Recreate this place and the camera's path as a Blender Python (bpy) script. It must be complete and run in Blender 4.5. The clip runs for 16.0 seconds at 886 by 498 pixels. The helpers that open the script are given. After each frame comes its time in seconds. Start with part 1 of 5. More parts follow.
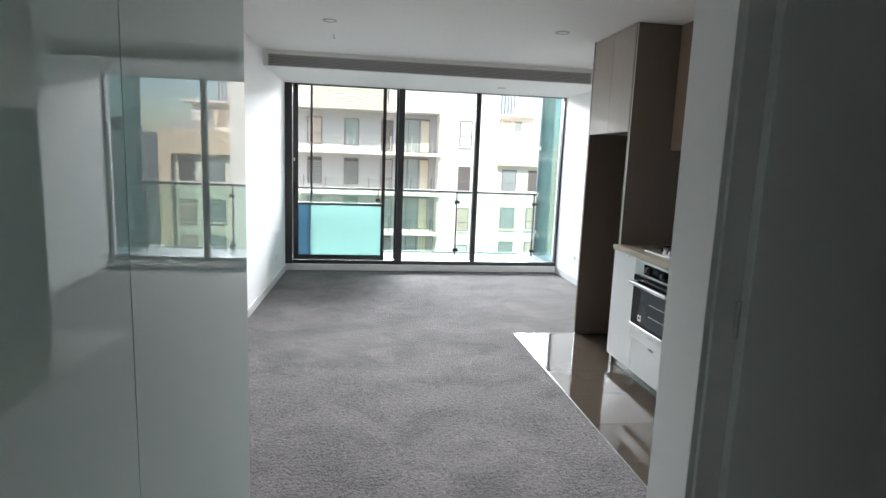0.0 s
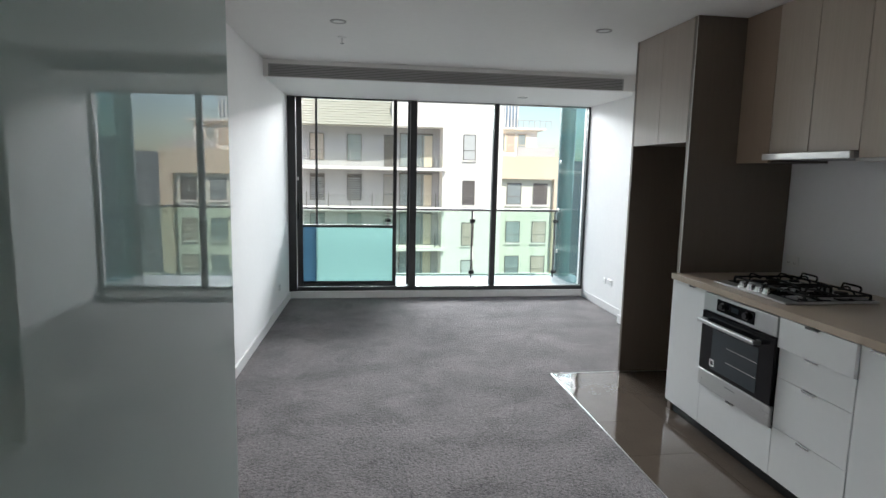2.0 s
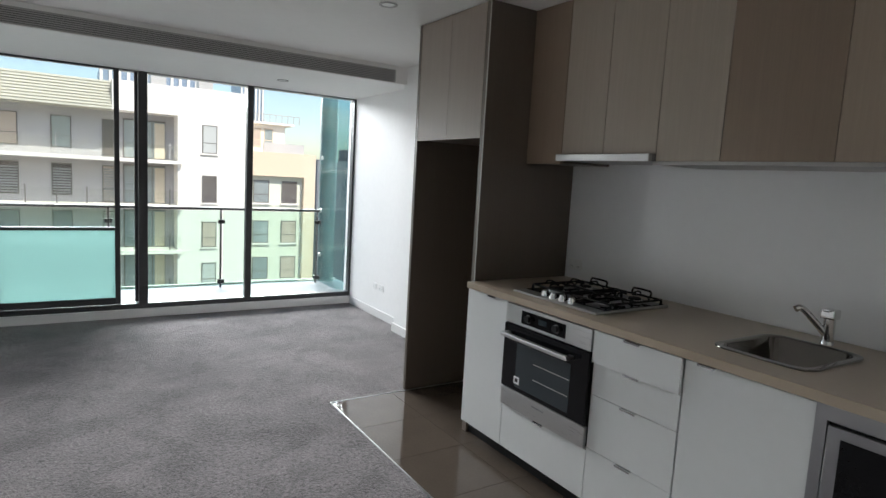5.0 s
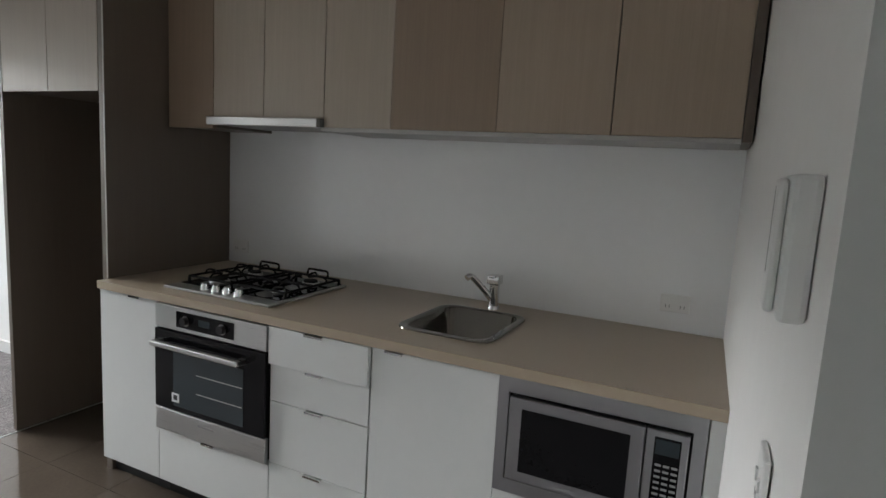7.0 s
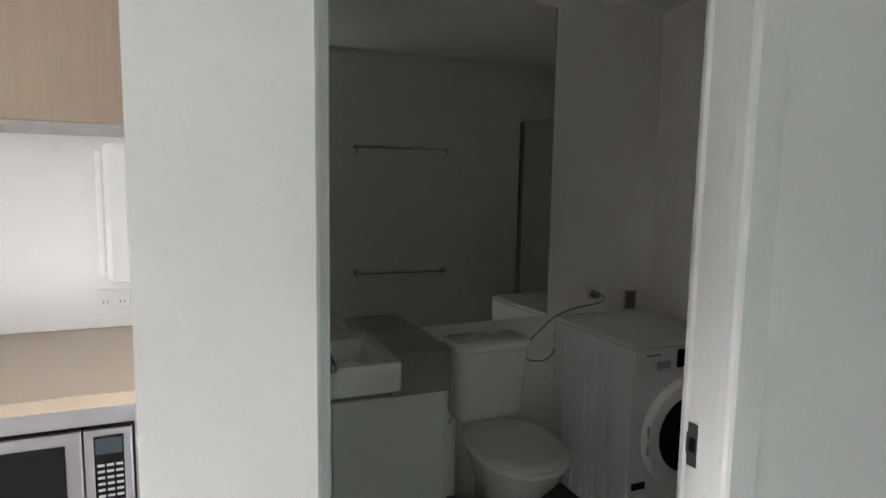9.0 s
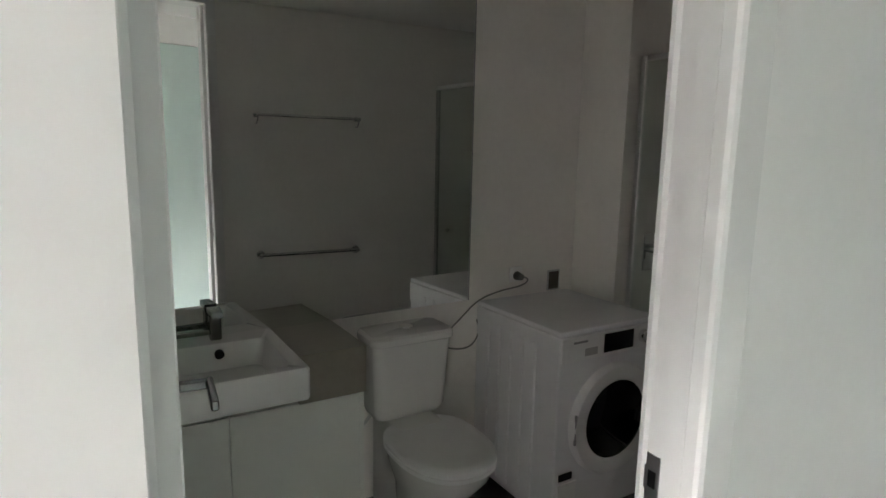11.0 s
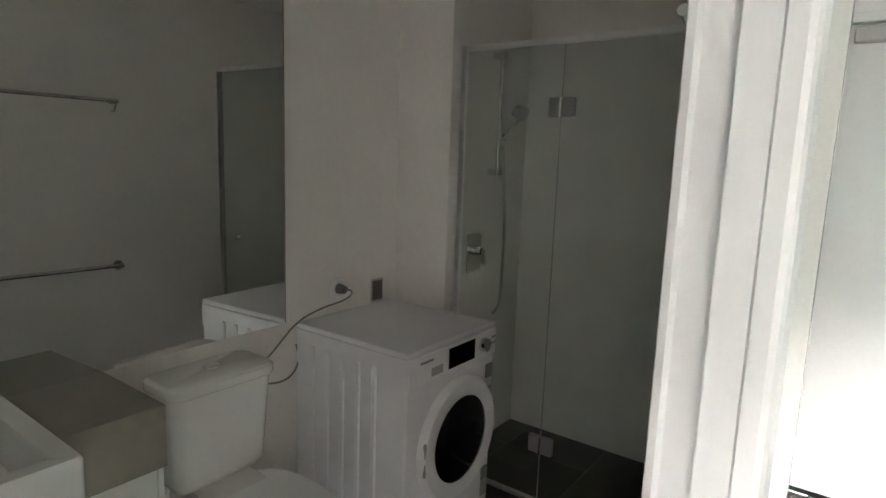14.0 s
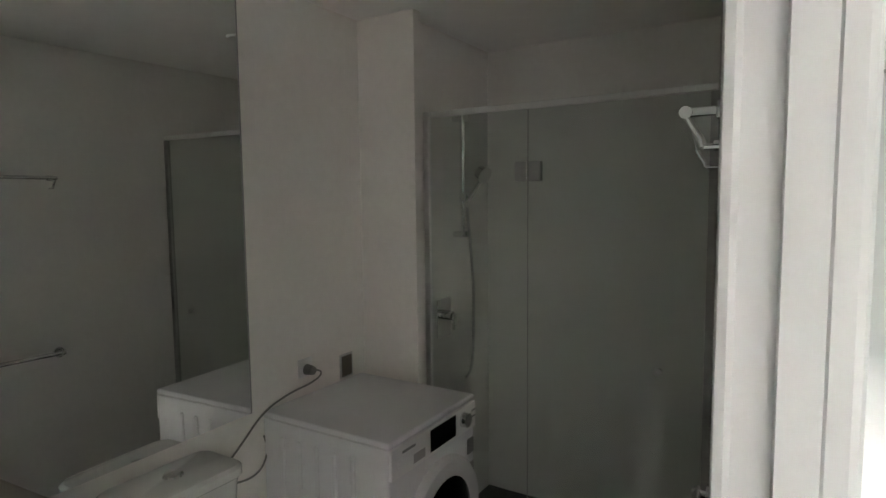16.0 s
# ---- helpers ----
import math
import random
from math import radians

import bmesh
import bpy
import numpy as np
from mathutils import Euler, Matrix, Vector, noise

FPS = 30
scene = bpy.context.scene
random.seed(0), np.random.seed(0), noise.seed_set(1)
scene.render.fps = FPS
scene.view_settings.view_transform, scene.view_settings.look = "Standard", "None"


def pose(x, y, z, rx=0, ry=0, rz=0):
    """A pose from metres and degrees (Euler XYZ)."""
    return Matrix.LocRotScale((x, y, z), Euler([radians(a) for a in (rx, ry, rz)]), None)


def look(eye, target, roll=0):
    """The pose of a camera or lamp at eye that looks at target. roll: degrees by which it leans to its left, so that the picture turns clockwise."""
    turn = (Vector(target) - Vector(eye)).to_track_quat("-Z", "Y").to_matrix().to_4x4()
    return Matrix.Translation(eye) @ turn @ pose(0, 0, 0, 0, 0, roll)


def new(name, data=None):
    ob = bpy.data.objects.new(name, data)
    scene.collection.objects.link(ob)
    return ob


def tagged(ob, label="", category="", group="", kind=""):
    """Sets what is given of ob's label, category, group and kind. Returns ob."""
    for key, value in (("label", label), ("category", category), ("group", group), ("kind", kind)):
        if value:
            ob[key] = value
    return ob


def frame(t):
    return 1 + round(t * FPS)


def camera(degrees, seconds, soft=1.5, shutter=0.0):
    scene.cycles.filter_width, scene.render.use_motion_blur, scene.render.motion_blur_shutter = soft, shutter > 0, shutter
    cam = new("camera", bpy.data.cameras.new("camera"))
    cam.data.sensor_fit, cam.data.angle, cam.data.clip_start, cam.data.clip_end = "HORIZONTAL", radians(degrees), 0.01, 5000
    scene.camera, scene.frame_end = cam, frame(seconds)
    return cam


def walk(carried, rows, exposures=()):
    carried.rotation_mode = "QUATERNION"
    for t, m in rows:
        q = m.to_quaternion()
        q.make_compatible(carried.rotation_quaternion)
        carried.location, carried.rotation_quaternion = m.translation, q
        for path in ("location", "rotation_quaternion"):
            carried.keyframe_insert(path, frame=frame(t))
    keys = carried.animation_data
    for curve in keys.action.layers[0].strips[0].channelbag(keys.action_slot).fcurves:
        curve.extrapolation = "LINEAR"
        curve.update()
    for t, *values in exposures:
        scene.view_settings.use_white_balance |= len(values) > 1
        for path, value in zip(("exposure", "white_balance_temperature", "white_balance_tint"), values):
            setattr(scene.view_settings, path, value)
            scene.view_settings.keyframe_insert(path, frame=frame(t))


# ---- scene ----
cam = camera(74.3, 16.0)
PATH = [
    (0, (0.852, 0.64, 1.538), (1.14, 2.595, 1.228), 2.2),
    (0.5, (0.864, 0.793, 1.552), (1.023, 2.764, 1.251), 1.4),
    (1, (0.87, 0.944, 1.558), (0.983, 2.92, 1.27), 0.9),
    (1.5, (0.828, 1.129, 1.559), (1.005, 3.101, 1.281), 1.2),
    (2, (0.765, 1.287, 1.562), (1.043, 3.249, 1.298), 1.2),
    (2.5, (0.759, 1.425, 1.564), (1.106, 3.377, 1.303), 1.2),
    (3, (0.79, 1.591, 1.559), (1.191, 3.534, 1.308), 1.3),
    (3.2, (0.777, 1.632, 1.561), (1.194, 3.572, 1.31), 1.2),
    (5.3, (0.828, 2.059, 1.522), (1.986, 3.671, 1.271), 3.0),
    (5.5, (0.881, 2.091, 1.531), (2.084, 3.666, 1.264), 2.7),
    (6, (0.986, 2.177, 1.536), (2.315, 3.645, 1.255), 2.8),
    (6.5, (1.074, 2.223, 1.53), (2.577, 3.511, 1.248), 3.2),
    (7, (1.106, 2.282, 1.523), (2.894, 3.135, 1.252), 3.3),
    (7.5, (1.105, 2.29, 1.526), (3.074, 2.538, 1.283), 2.6),
    (8, (1.079, 2.243, 1.53), (3.05, 2.0, 1.289), 2.3),
    (8.5, (1.055, 2.151, 1.538), (2.954, 1.578, 1.283), 2.0),
    (9, (1.056, 2.119, 1.498), (2.888, 1.349, 1.278), 0.9),
    (11.3, (1.33, 1.998, 1.53), (3.005, 0.962, 1.216), 1.2),
    (11.5, (1.361, 1.986, 1.515), (3.037, 0.939, 1.211), 1.2),
    (12, (1.428, 1.955, 1.501), (3.099, 0.896, 1.212), 1.0),
    (12.5, (1.471, 1.964, 1.511), (3.092, 0.829, 1.221), 1.2),
    (13, (1.556, 1.976, 1.512), (3.046, 0.673, 1.224), 1.5),
    (13.5, (1.632, 1.961, 1.506), (2.977, 0.51, 1.215), 1.7),
    (14, (1.701, 1.946, 1.515), (2.873, 0.355, 1.205), 2.0),
    (14.5, (1.768, 1.919, 1.515), (2.756, 0.214, 1.178), 2.2),
    (15, (1.805, 1.91, 1.533), (2.745, 0.179, 1.186), 1.4),
    (15.5, (1.818, 1.906, 1.584), (2.8, 0.187, 1.3), 0.2),
    (16, (1.816, 1.912, 1.625), (2.865, 0.218, 1.453), -0.6),
]
EXPOSURES = [(0.0, 1.0, 6450, 9), (1.5, 0.65, 6450, 9), (3.0, 0.3, 6450, 9), (5.5, 0.52, 6550, 10), (6.3, 0.68, 6600, 10), (7.0, 0.6, 6700, 10), (7.5, 1.4, 6700, 11), (8.0, 1.65, 6750, 12), (8.5, 2.05, 6800, 13), (9.0, 2.6, 6850, 14), (11.5, 3.1, 7050, 15), (12.5, 3.42, 7100, 15), (14.5, 3.75, 7100, 15), (16.0, 3.58, 7100, 15)]
walk(cam, [(t, look(eye, target, roll)) for t, eye, target, roll in PATH], EXPOSURES)

# light that comes round several corners into the bathroom
scene.cycles.max_bounces, scene.cycles.diffuse_bounces, scene.cycles.glossy_bounces, scene.cycles.transparent_max_bounces = 18, 12, 6, 16

# ---- world, sun, sky light ----
world = bpy.data.worlds.new("world")
scene.world = world
world.use_nodes = True
wn = world.node_tree
sky = wn.nodes.new("ShaderNodeTexSky")
sky.sky_type = 'NISHITA'
sky.sun_disc = False
sky.sun_elevation = radians(52)
sky.sun_rotation = radians(160)
wn.links.new(sky.outputs[0], wn.nodes["Background"].inputs[0])
wn.nodes["Background"].inputs[1].default_value = 0.15

sun_data = bpy.data.lights.new("sun", 'SUN')
sun_data.energy = 4.5
sun_data.angle = radians(0.5)
sun_data.color = (1.0, 0.95, 0.88)
sun = new("sun", sun_data)
az, el = radians(160), radians(52)
sun.matrix_world = look((0, 0, 30), (0 - math.sin(az) * math.cos(el), 0 - math.cos(az) * math.cos(el), 30 - math.sin(el)))

# unseen lamps added for open-sky and sunlit street-front daylight through the window
for name, size_x, size_y, energy, eye, target in (("window_sky_light", 12.0, 4.0, 7000, (2.2, 22.0, 6.35), (1.2, 4.0, 1.0)),
                                                  ("window_street_fill", 6.0, 5.0, 520, (12.2, 17.5, 3.0), (-0.2, 4.0, 1.4)),
                                                  ("window_front_fill", 7.0, 4.0, 350, (-8.5, 19.0, 3.2), (2.6, 4.0, 1.6))):
    lamp = bpy.data.lights.new(name, 'AREA')
    lamp.shape = 'RECTANGLE'
    lamp.size, lamp.size_y = size_x, size_y
    lamp.energy = energy
    lamp.color = (0.935, 0.967, 1.0)
    new(name, lamp).matrix_world = look(eye, target)


# ---- materials ----
def nodes_of(name):
    m = bpy.data.materials.new(name)
    m.use_nodes = True
    return m, m.node_tree, m.node_tree.nodes["Principled BSDF"]


def mat(name, color, rough=0.5, metal=0.0, var=0.06, scale=6.0, bump=0.0, bscale=200.0, coat=0.0, spec=0.5, stretch=(1, 1, 1), random_tone=0.0, ior=1.5, rvar=0.012):
    """Paint, stone, metal: tone varied at two scales, roughness varied, fine relief."""
    m, nt, b = nodes_of(name)
    N, L = nt.nodes, nt.links
    co = N.new("ShaderNodeTexCoord")
    mp = N.new("ShaderNodeMapping")
    mp.inputs["Scale"].default_value = stretch
    L.new(co.outputs["Object"], mp.inputs[0])
    n1 = N.new("ShaderNodeTexNoise")
    n1.inputs["Scale"].default_value = scale
    n1.inputs["Detail"].default_value = 4
    n2 = N.new("ShaderNodeTexNoise")
    n2.inputs["Scale"].default_value = scale * 14
    n2.inputs["Detail"].default_value = 3
    for n in (n1, n2):
        L.new(mp.outputs[0], n.inputs["Vector"])
    ad = N.new("ShaderNodeMath")
    ad.operation = 'ADD'
    L.new(n1.outputs[0], ad.inputs[0])
    L.new(n2.outputs[0], ad.inputs[1])
    last = ad.outputs[0]
    rng = N.new("ShaderNodeMapRange")
    rng.inputs[1].default_value, rng.inputs[2].default_value = 0.6, 1.4
    rng.inputs[3].default_value, rng.inputs[4].default_value = 1 - var, 1 + var
    L.new(last, rng.inputs[0])
    val = rng.outputs[0]
    if random_tone:
        oi = N.new("ShaderNodeObjectInfo")
        r2 = N.new("ShaderNodeMapRange")
        r2.inputs[3].default_value, r2.inputs[4].default_value = 1 - random_tone, 1 + random_tone
        L.new(oi.outputs["Random"], r2.inputs[0])
        mu = N.new("ShaderNodeMath")
        mu.operation = 'MULTIPLY'
        L.new(val, mu.inputs[0])
        L.new(r2.outputs[0], mu.inputs[1])
        val = mu.outputs[0]
    hsv = N.new("ShaderNodeHueSaturation")
    hsv.inputs["Color"].default_value = (*color, 1)
    L.new(val, hsv.inputs["Value"])
    L.new(hsv.outputs[0], b.inputs["Base Color"])
    rr = N.new("ShaderNodeMapRange")
    rr.inputs[1].default_value, rr.inputs[2].default_value = 0.3, 0.7
    rr.inputs[3].default_value, rr.inputs[4].default_value = max(0.0, rough - rvar), min(1.0, rough + rvar)
    L.new(n1.outputs[0], rr.inputs[0])
    L.new(rr.outputs[0], b.inputs["Roughness"])
    b.inputs["Metallic"].default_value = metal
    b.inputs["Specular IOR Level"].default_value = spec
    b.inputs["IOR"].default_value = ior
    b.inputs["Coat Weight"].default_value = coat
    b.inputs["Coat Roughness"].default_value = 0.03
    if bump:
        nb = N.new("ShaderNodeTexNoise")
        nb.inputs["Scale"].default_value = bscale
        nb.inputs["Detail"].default_value = 3
        L.new(mp.outputs[0], nb.inputs["Vector"])
        bp = N.new("ShaderNodeBump")
        bp.inputs["Strength"].default_value = bump
        bp.inputs["Distance"].default_value = 0.002
        L.new(nb.outputs[0], bp.inputs["Height"])
        L.new(bp.outputs[0], b.inputs["Normal"])
    return m


def glass(name, tint, gloss_ior=1.5, rough=0.0):
    """A clear or tinted thin pane: passes light with its tint and mirrors by its angle."""
    m, nt, b = nodes_of(name)
    N, L = nt.nodes, nt.links
    tr = N.new("ShaderNodeBsdfTransparent")
    tr.inputs[0].default_value = (*tint, 1)
    gl = N.new("ShaderNodeBsdfGlossy")
    gl.inputs["Roughness"].default_value = rough
    lw = N.new("ShaderNodeLayerWeight")
    lw.inputs["Blend"].default_value = 0.5
    pw = N.new("ShaderNodeMath")
    pw.operation = 'POWER'
    pw.inputs[1].default_value = 5.0
    L.new(lw.outputs["Facing"], pw.inputs[0])
    fr = N.new("ShaderNodeMath")
    fr.operation = 'MULTIPLY_ADD'
    f0 = ((gloss_ior - 1) / (gloss_ior + 1)) ** 2
    fr.inputs[1].default_value, fr.inputs[2].default_value = 0.6 * (1 - f0), f0
    L.new(pw.outputs[0], fr.inputs[0])
    mx = N.new("ShaderNodeMixShader")
    L.new(fr.outputs[0], mx.inputs[0])
    L.new(tr.outputs[0], mx.inputs[1])
    L.new(gl.outputs[0], mx.inputs[2])
    L.new(mx.outputs[0], N["Material Output"].inputs[0])
    N.remove(b)
    return m


def wood_laminate(name, color, stretch=(30, 30, 0.8), rough=0.38):
    m, nt, b = nodes_of(name)
    N, L = nt.nodes, nt.links
    co = N.new("ShaderNodeTexCoord")
    mp = N.new("ShaderNodeMapping")
    mp.inputs["Scale"].default_value = stretch
    L.new(co.outputs["Object"], mp.inputs[0])
    n1 = N.new("ShaderNodeTexNoise")
    n1.inputs["Scale"].default_value = 1.6
    n1.inputs["Detail"].default_value = 6
    n1.inputs["Distortion"].default_value = 0.4
    n2 = N.new("ShaderNodeTexNoise")
    n2.inputs["Scale"].default_value = 9
    n2.inputs["Detail"].default_value = 4
    for n in (n1, n2):
        L.new(mp.outputs[0], n.inputs["Vector"])
    mx = N.new("ShaderNodeMath")
    mx.operation = 'ADD'
    L.new(n1.outputs[0], mx.inputs[0])
    L.new(n2.outputs[0], mx.inputs[1])
    cr = N.new("ShaderNodeValToRGB")
    cr.color_ramp.elements[0].position, cr.color_ramp.elements[1].position = 0.35, 0.68
    cr.color_ramp.elements[0].color = (*[c * 0.93 for c in color], 1)
    cr.color_ramp.elements[1].color = (*[min(1, c * 1.05) for c in color], 1)
    half = N.new("ShaderNodeMath")
    half.operation = 'MULTIPLY'
    half.inputs[1].default_value = 0.5
    L.new(mx.outputs[0], half.inputs[0])
    L.new(half.outputs[0], cr.inputs[0])
    L.new(cr.outputs[0], b.inputs["Base Color"])
    b.inputs["Roughness"].default_value = rough
    bp = N.new("ShaderNodeBump")
    bp.inputs["Strength"].default_value = 0.05
    bp.inputs["Distance"].default_value = 0.001
    L.new(n2.outputs[0], bp.inputs["Height"])
    L.new(bp.outputs[0], b.inputs["Normal"])
    return m


def carpet_material():
    m, nt, b = nodes_of("carpet_pile")
    N, L = nt.nodes, nt.links
    co = N.new("ShaderNodeTexCoord")
    big = N.new("ShaderNodeTexNoise")
    big.inputs["Scale"].default_value = 2.2
    big.inputs["Detail"].default_value = 5
    mid = N.new("ShaderNodeTexNoise")
    mid.inputs["Scale"].default_value = 48
    mid.inputs["Detail"].default_value = 7
    mid.inputs["Roughness"].default_value = 0.62
    vor = N.new("ShaderNodeTexVoronoi")
    vor.inputs["Scale"].default_value = 120
    for n in (big, mid, vor):
        L.new(co.outputs["Object"], n.inputs["Vector"])
    a = N.new("ShaderNodeMath")
    a.operation = 'MULTIPLY_ADD'
    a.inputs[1].default_value = 0.55
    L.new(big.outputs[0], a.inputs[0])
    L.new(mid.outputs[0], a.inputs[2])
    c2 = N.new("ShaderNodeMath")
    c2.operation = 'MULTIPLY_ADD'
    c2.inputs[1].default_value = -0.42
    L.new(vor.outputs["Distance"], c2.inputs[0])
    L.new(a.outputs[0], c2.inputs[2])
    cr = N.new("ShaderNodeValToRGB")
    cr.color_ramp.elements[0].position, cr.color_ramp.elements[1].position = 0.26, 0.86
    cr.color_ramp.elements[0].color = (0.036, 0.032, 0.033, 1)
    cr.color_ramp.elements[1].color = (0.25, 0.222, 0.222, 1)
    L.new(c2.outputs[0], cr.inputs[0])
    tread = N.new("ShaderNodeTexNoise")
    tread.inputs["Scale"].default_value = 2.6
    tread.inputs["Detail"].default_value = 3
    tread.inputs["Distortion"].default_value = 1.2
    L.new(co.outputs["Object"], tread.inputs["Vector"])
    tr = N.new("ShaderNodeMapRange")
    tr.inputs[1].default_value, tr.inputs[2].default_value = 0.36, 0.50
    tr.inputs[3].default_value, tr.inputs[4].default_value = 0.74, 1.0
    L.new(tread.outputs[0], tr.inputs[0])
    hs = N.new("ShaderNodeHueSaturation")
    L.new(cr.outputs[0], hs.inputs["Color"])
    L.new(tr.outputs[0], hs.inputs["Value"])
    L.new(hs.outputs[0], b.inputs["Base Color"])
    b.inputs["Roughness"].default_value = 1.0
    b.inputs["Specular IOR Level"].default_value = 0.1
    b.inputs["Sheen Weight"].default_value = 0.25
    bp = N.new("ShaderNodeBump")
    bp.inputs["Strength"].default_value = 0.9
    bp.inputs["Distance"].default_value = 0.012
    L.new(c2.outputs[0], bp.inputs["Height"])
    L.new(bp.outputs[0], b.inputs["Normal"])
    return m


M_WALL = mat("white_wall_paint", (0.88, 0.872, 0.862), 0.62, var=0.02, scale=1.5, bump=0.05, bscale=350)
M_CEIL = mat("ceiling_paint", (0.87, 0.862, 0.845), 0.75, var=0.02, scale=1.2, bump=0.04, bscale=300)
M_TRIM = mat("semi_gloss_trim_paint", (0.76, 0.755, 0.745), 0.32, var=0.02, scale=2)
M_CARPET = carpet_material()
M_TILE = mat("polished_taupe_tile", (0.085, 0.068, 0.054), 0.05, var=0.10, scale=5, coat=0.0, random_tone=0.05, rvar=0.02)
M_GROUT = mat("grey_grout", (0.16, 0.15, 0.14), 0.85, var=0.1, scale=20, bump=0.2)
M_BATHTILE = mat("dark_bathroom_tile", (0.075, 0.072, 0.064), 0.32, var=0.14, scale=7, random_tone=0.08, bump=0.08, bscale=90)
M_BATHWALL = mat("bathroom_wall_tile", (0.85, 0.825, 0.785), 0.22, var=0.03, scale=2.5, random_tone=0.02)
M_SHOWERWALL = mat("shower_wall_tile", (0.84, 0.825, 0.79), 0.2, var=0.03, scale=2.5)
M_LAMDARK = wood_laminate("dark_brown_laminate", (0.135, 0.108, 0.086))
# one brown laminate in three tones, which paint in the reflections on the doors
M_LAM = [wood_laminate("brown_laminate_reflection_" + n, c) for n, c in (("pale", (0.43, 0.365, 0.295)), ("mid", (0.385, 0.305, 0.235)), ("deep", (0.29, 0.215, 0.158)))]
M_LAMTOP = wood_laminate("pale_brown_laminate", (0.34, 0.285, 0.24))
M_EDGE = mat("pale_edge_strip", (0.45, 0.43, 0.40), 0.4)
M_GLOSSWHITE = mat("white_satin_cabinet_front", (0.66, 0.67, 0.665), 0.30, var=0.015, scale=2)
M_STONE = mat("beige_stone_benchtop", (0.40, 0.325, 0.245), 0.30, var=0.02, scale=3, spec=0.5)
M_VANITY = mat("pale_vanity_laminate", (0.78, 0.79, 0.74), 0.30, var=0.015, scale=2)
M_VSTONE = mat("taupe_vanity_stone", (0.31, 0.285, 0.235), 0.3, var=0.08, scale=40)
M_SPLASH = mat("white_glass_splashback", (0.88, 0.89, 0.90), 0.14, var=0.015, scale=1.5, coat=0.3)
M_STEEL = mat("brushed_stainless_steel", (0.55, 0.55, 0.54), 0.30, metal=1.0, var=0.012, scale=9, stretch=(1, 0.25, 60), rvar=0.03)
M_STEELDARK = mat("grey_brushed_steel", (0.36, 0.36, 0.37), 0.30, metal=1.0, var=0.006, scale=14, rvar=0.008)
M_SINK = mat("sink_steel", (0.20, 0.188, 0.172), 0.15, metal=1.0, var=0.08, scale=8)
M_CHROME = mat("polished_chrome", (0.74, 0.74, 0.74), 0.06, metal=1.0, var=0.02, rvar=0.03)
# dark steel of the lever; on the basin tap, chrome with dark reflections painted in
M_TAPCHROME = mat("dark_steel_and_dimmed_chrome", (0.20, 0.195, 0.19), 0.22, metal=1.0, var=0.02, rvar=0.01)
M_BLACKGLASS = mat("black_oven_glass", (0.006, 0.006, 0.007), 0.05, var=0.02, spec=0.22, rvar=0.0)
M_OVENWIN = mat("oven_window_glass", (0.030, 0.041, 0.047), 0.05, var=0.05, spec=0.5, rvar=0.02)
M_IRON = mat("black_cast_iron", (0.008, 0.008, 0.008), 0.6, spec=0.2, var=0.2, scale=30, bump=0.2)
M_BLACK = mat("black_plastic", (0.012, 0.012, 0.013), 0.4, spec=0.25, var=0.1)
M_FRAME = mat("dark_grey_aluminium", (0.045, 0.045, 0.047), 0.38, var=0.08, metal=0.3)
M_CERAMIC = mat("white_glazed_ceramic", (0.80, 0.79, 0.76), 0.12, var=0.015, coat=0.4)
M_WHITEPL = mat("white_plastic", (0.80, 0.80, 0.79), 0.35, var=0.02)
M_ENAMEL = mat("white_enamel_steel", (0.82, 0.82, 0.83), 0.25, var=0.015)
M_GREYPL = mat("grey_plastic", (0.28, 0.28, 0.28), 0.4, var=0.05)
M_MIRROR = mat("silvered_mirror", (0.90, 0.92, 0.905), 0.0, metal=1.0, var=0.01, rvar=0.0)
M_CLEAR = glass("clear_window_glass", (0.965, 0.975, 0.965), 1.3)
M_RAILGLASS = glass("green_tinted_balustrade_glass", (0.83, 0.935, 0.885), 1.45)
M_TEAL = glass("teal_tinted_glass", (0.58, 0.74, 0.75), 1.5)
M_SHOWERGLASS = glass("shower_glass", (0.93, 0.955, 0.94), 1.45)
M_ALU = mat("satin_aluminium", (0.82, 0.82, 0.80), 0.38, metal=1.0, var=0.02)
M_CORD = mat("grey_cable", (0.20, 0.20, 0.19), 0.5)
M_VENT = mat("grey_vent_aluminium", (0.42, 0.41, 0.40), 0.45, metal=0.2)
M_VENTSHADE = mat("vent_shadow_grey", (0.10, 0.10, 0.10), 0.7)
M_PAINTGLASS = mat("pale_green_painted_glass", (0.65, 0.785, 0.75), 0.0, var=0.01, scale=1, coat=0.0, ior=1.7, rvar=0.0)


def frosted(name, through_tint, face_tint):
    m, nt, b = nodes_of(name)
    N, L = nt.nodes, nt.links
    tl = N.new("ShaderNodeBsdfTranslucent")
    tl.inputs[0].default_value = (*through_tint, 1)
    df = N.new("ShaderNodeBsdfDiffuse")
    df.inputs[0].default_value = (*face_tint, 1)
    mx = N.new("ShaderNodeMixShader")
    mx.inputs[0].default_value = 0.25
    L.new(tl.outputs[0], mx.inputs[1])
    L.new(df.outputs[0], mx.inputs[2])
    L.new(mx.outputs[0], N["Material Output"].inputs[0])
    N.remove(b)
    return m


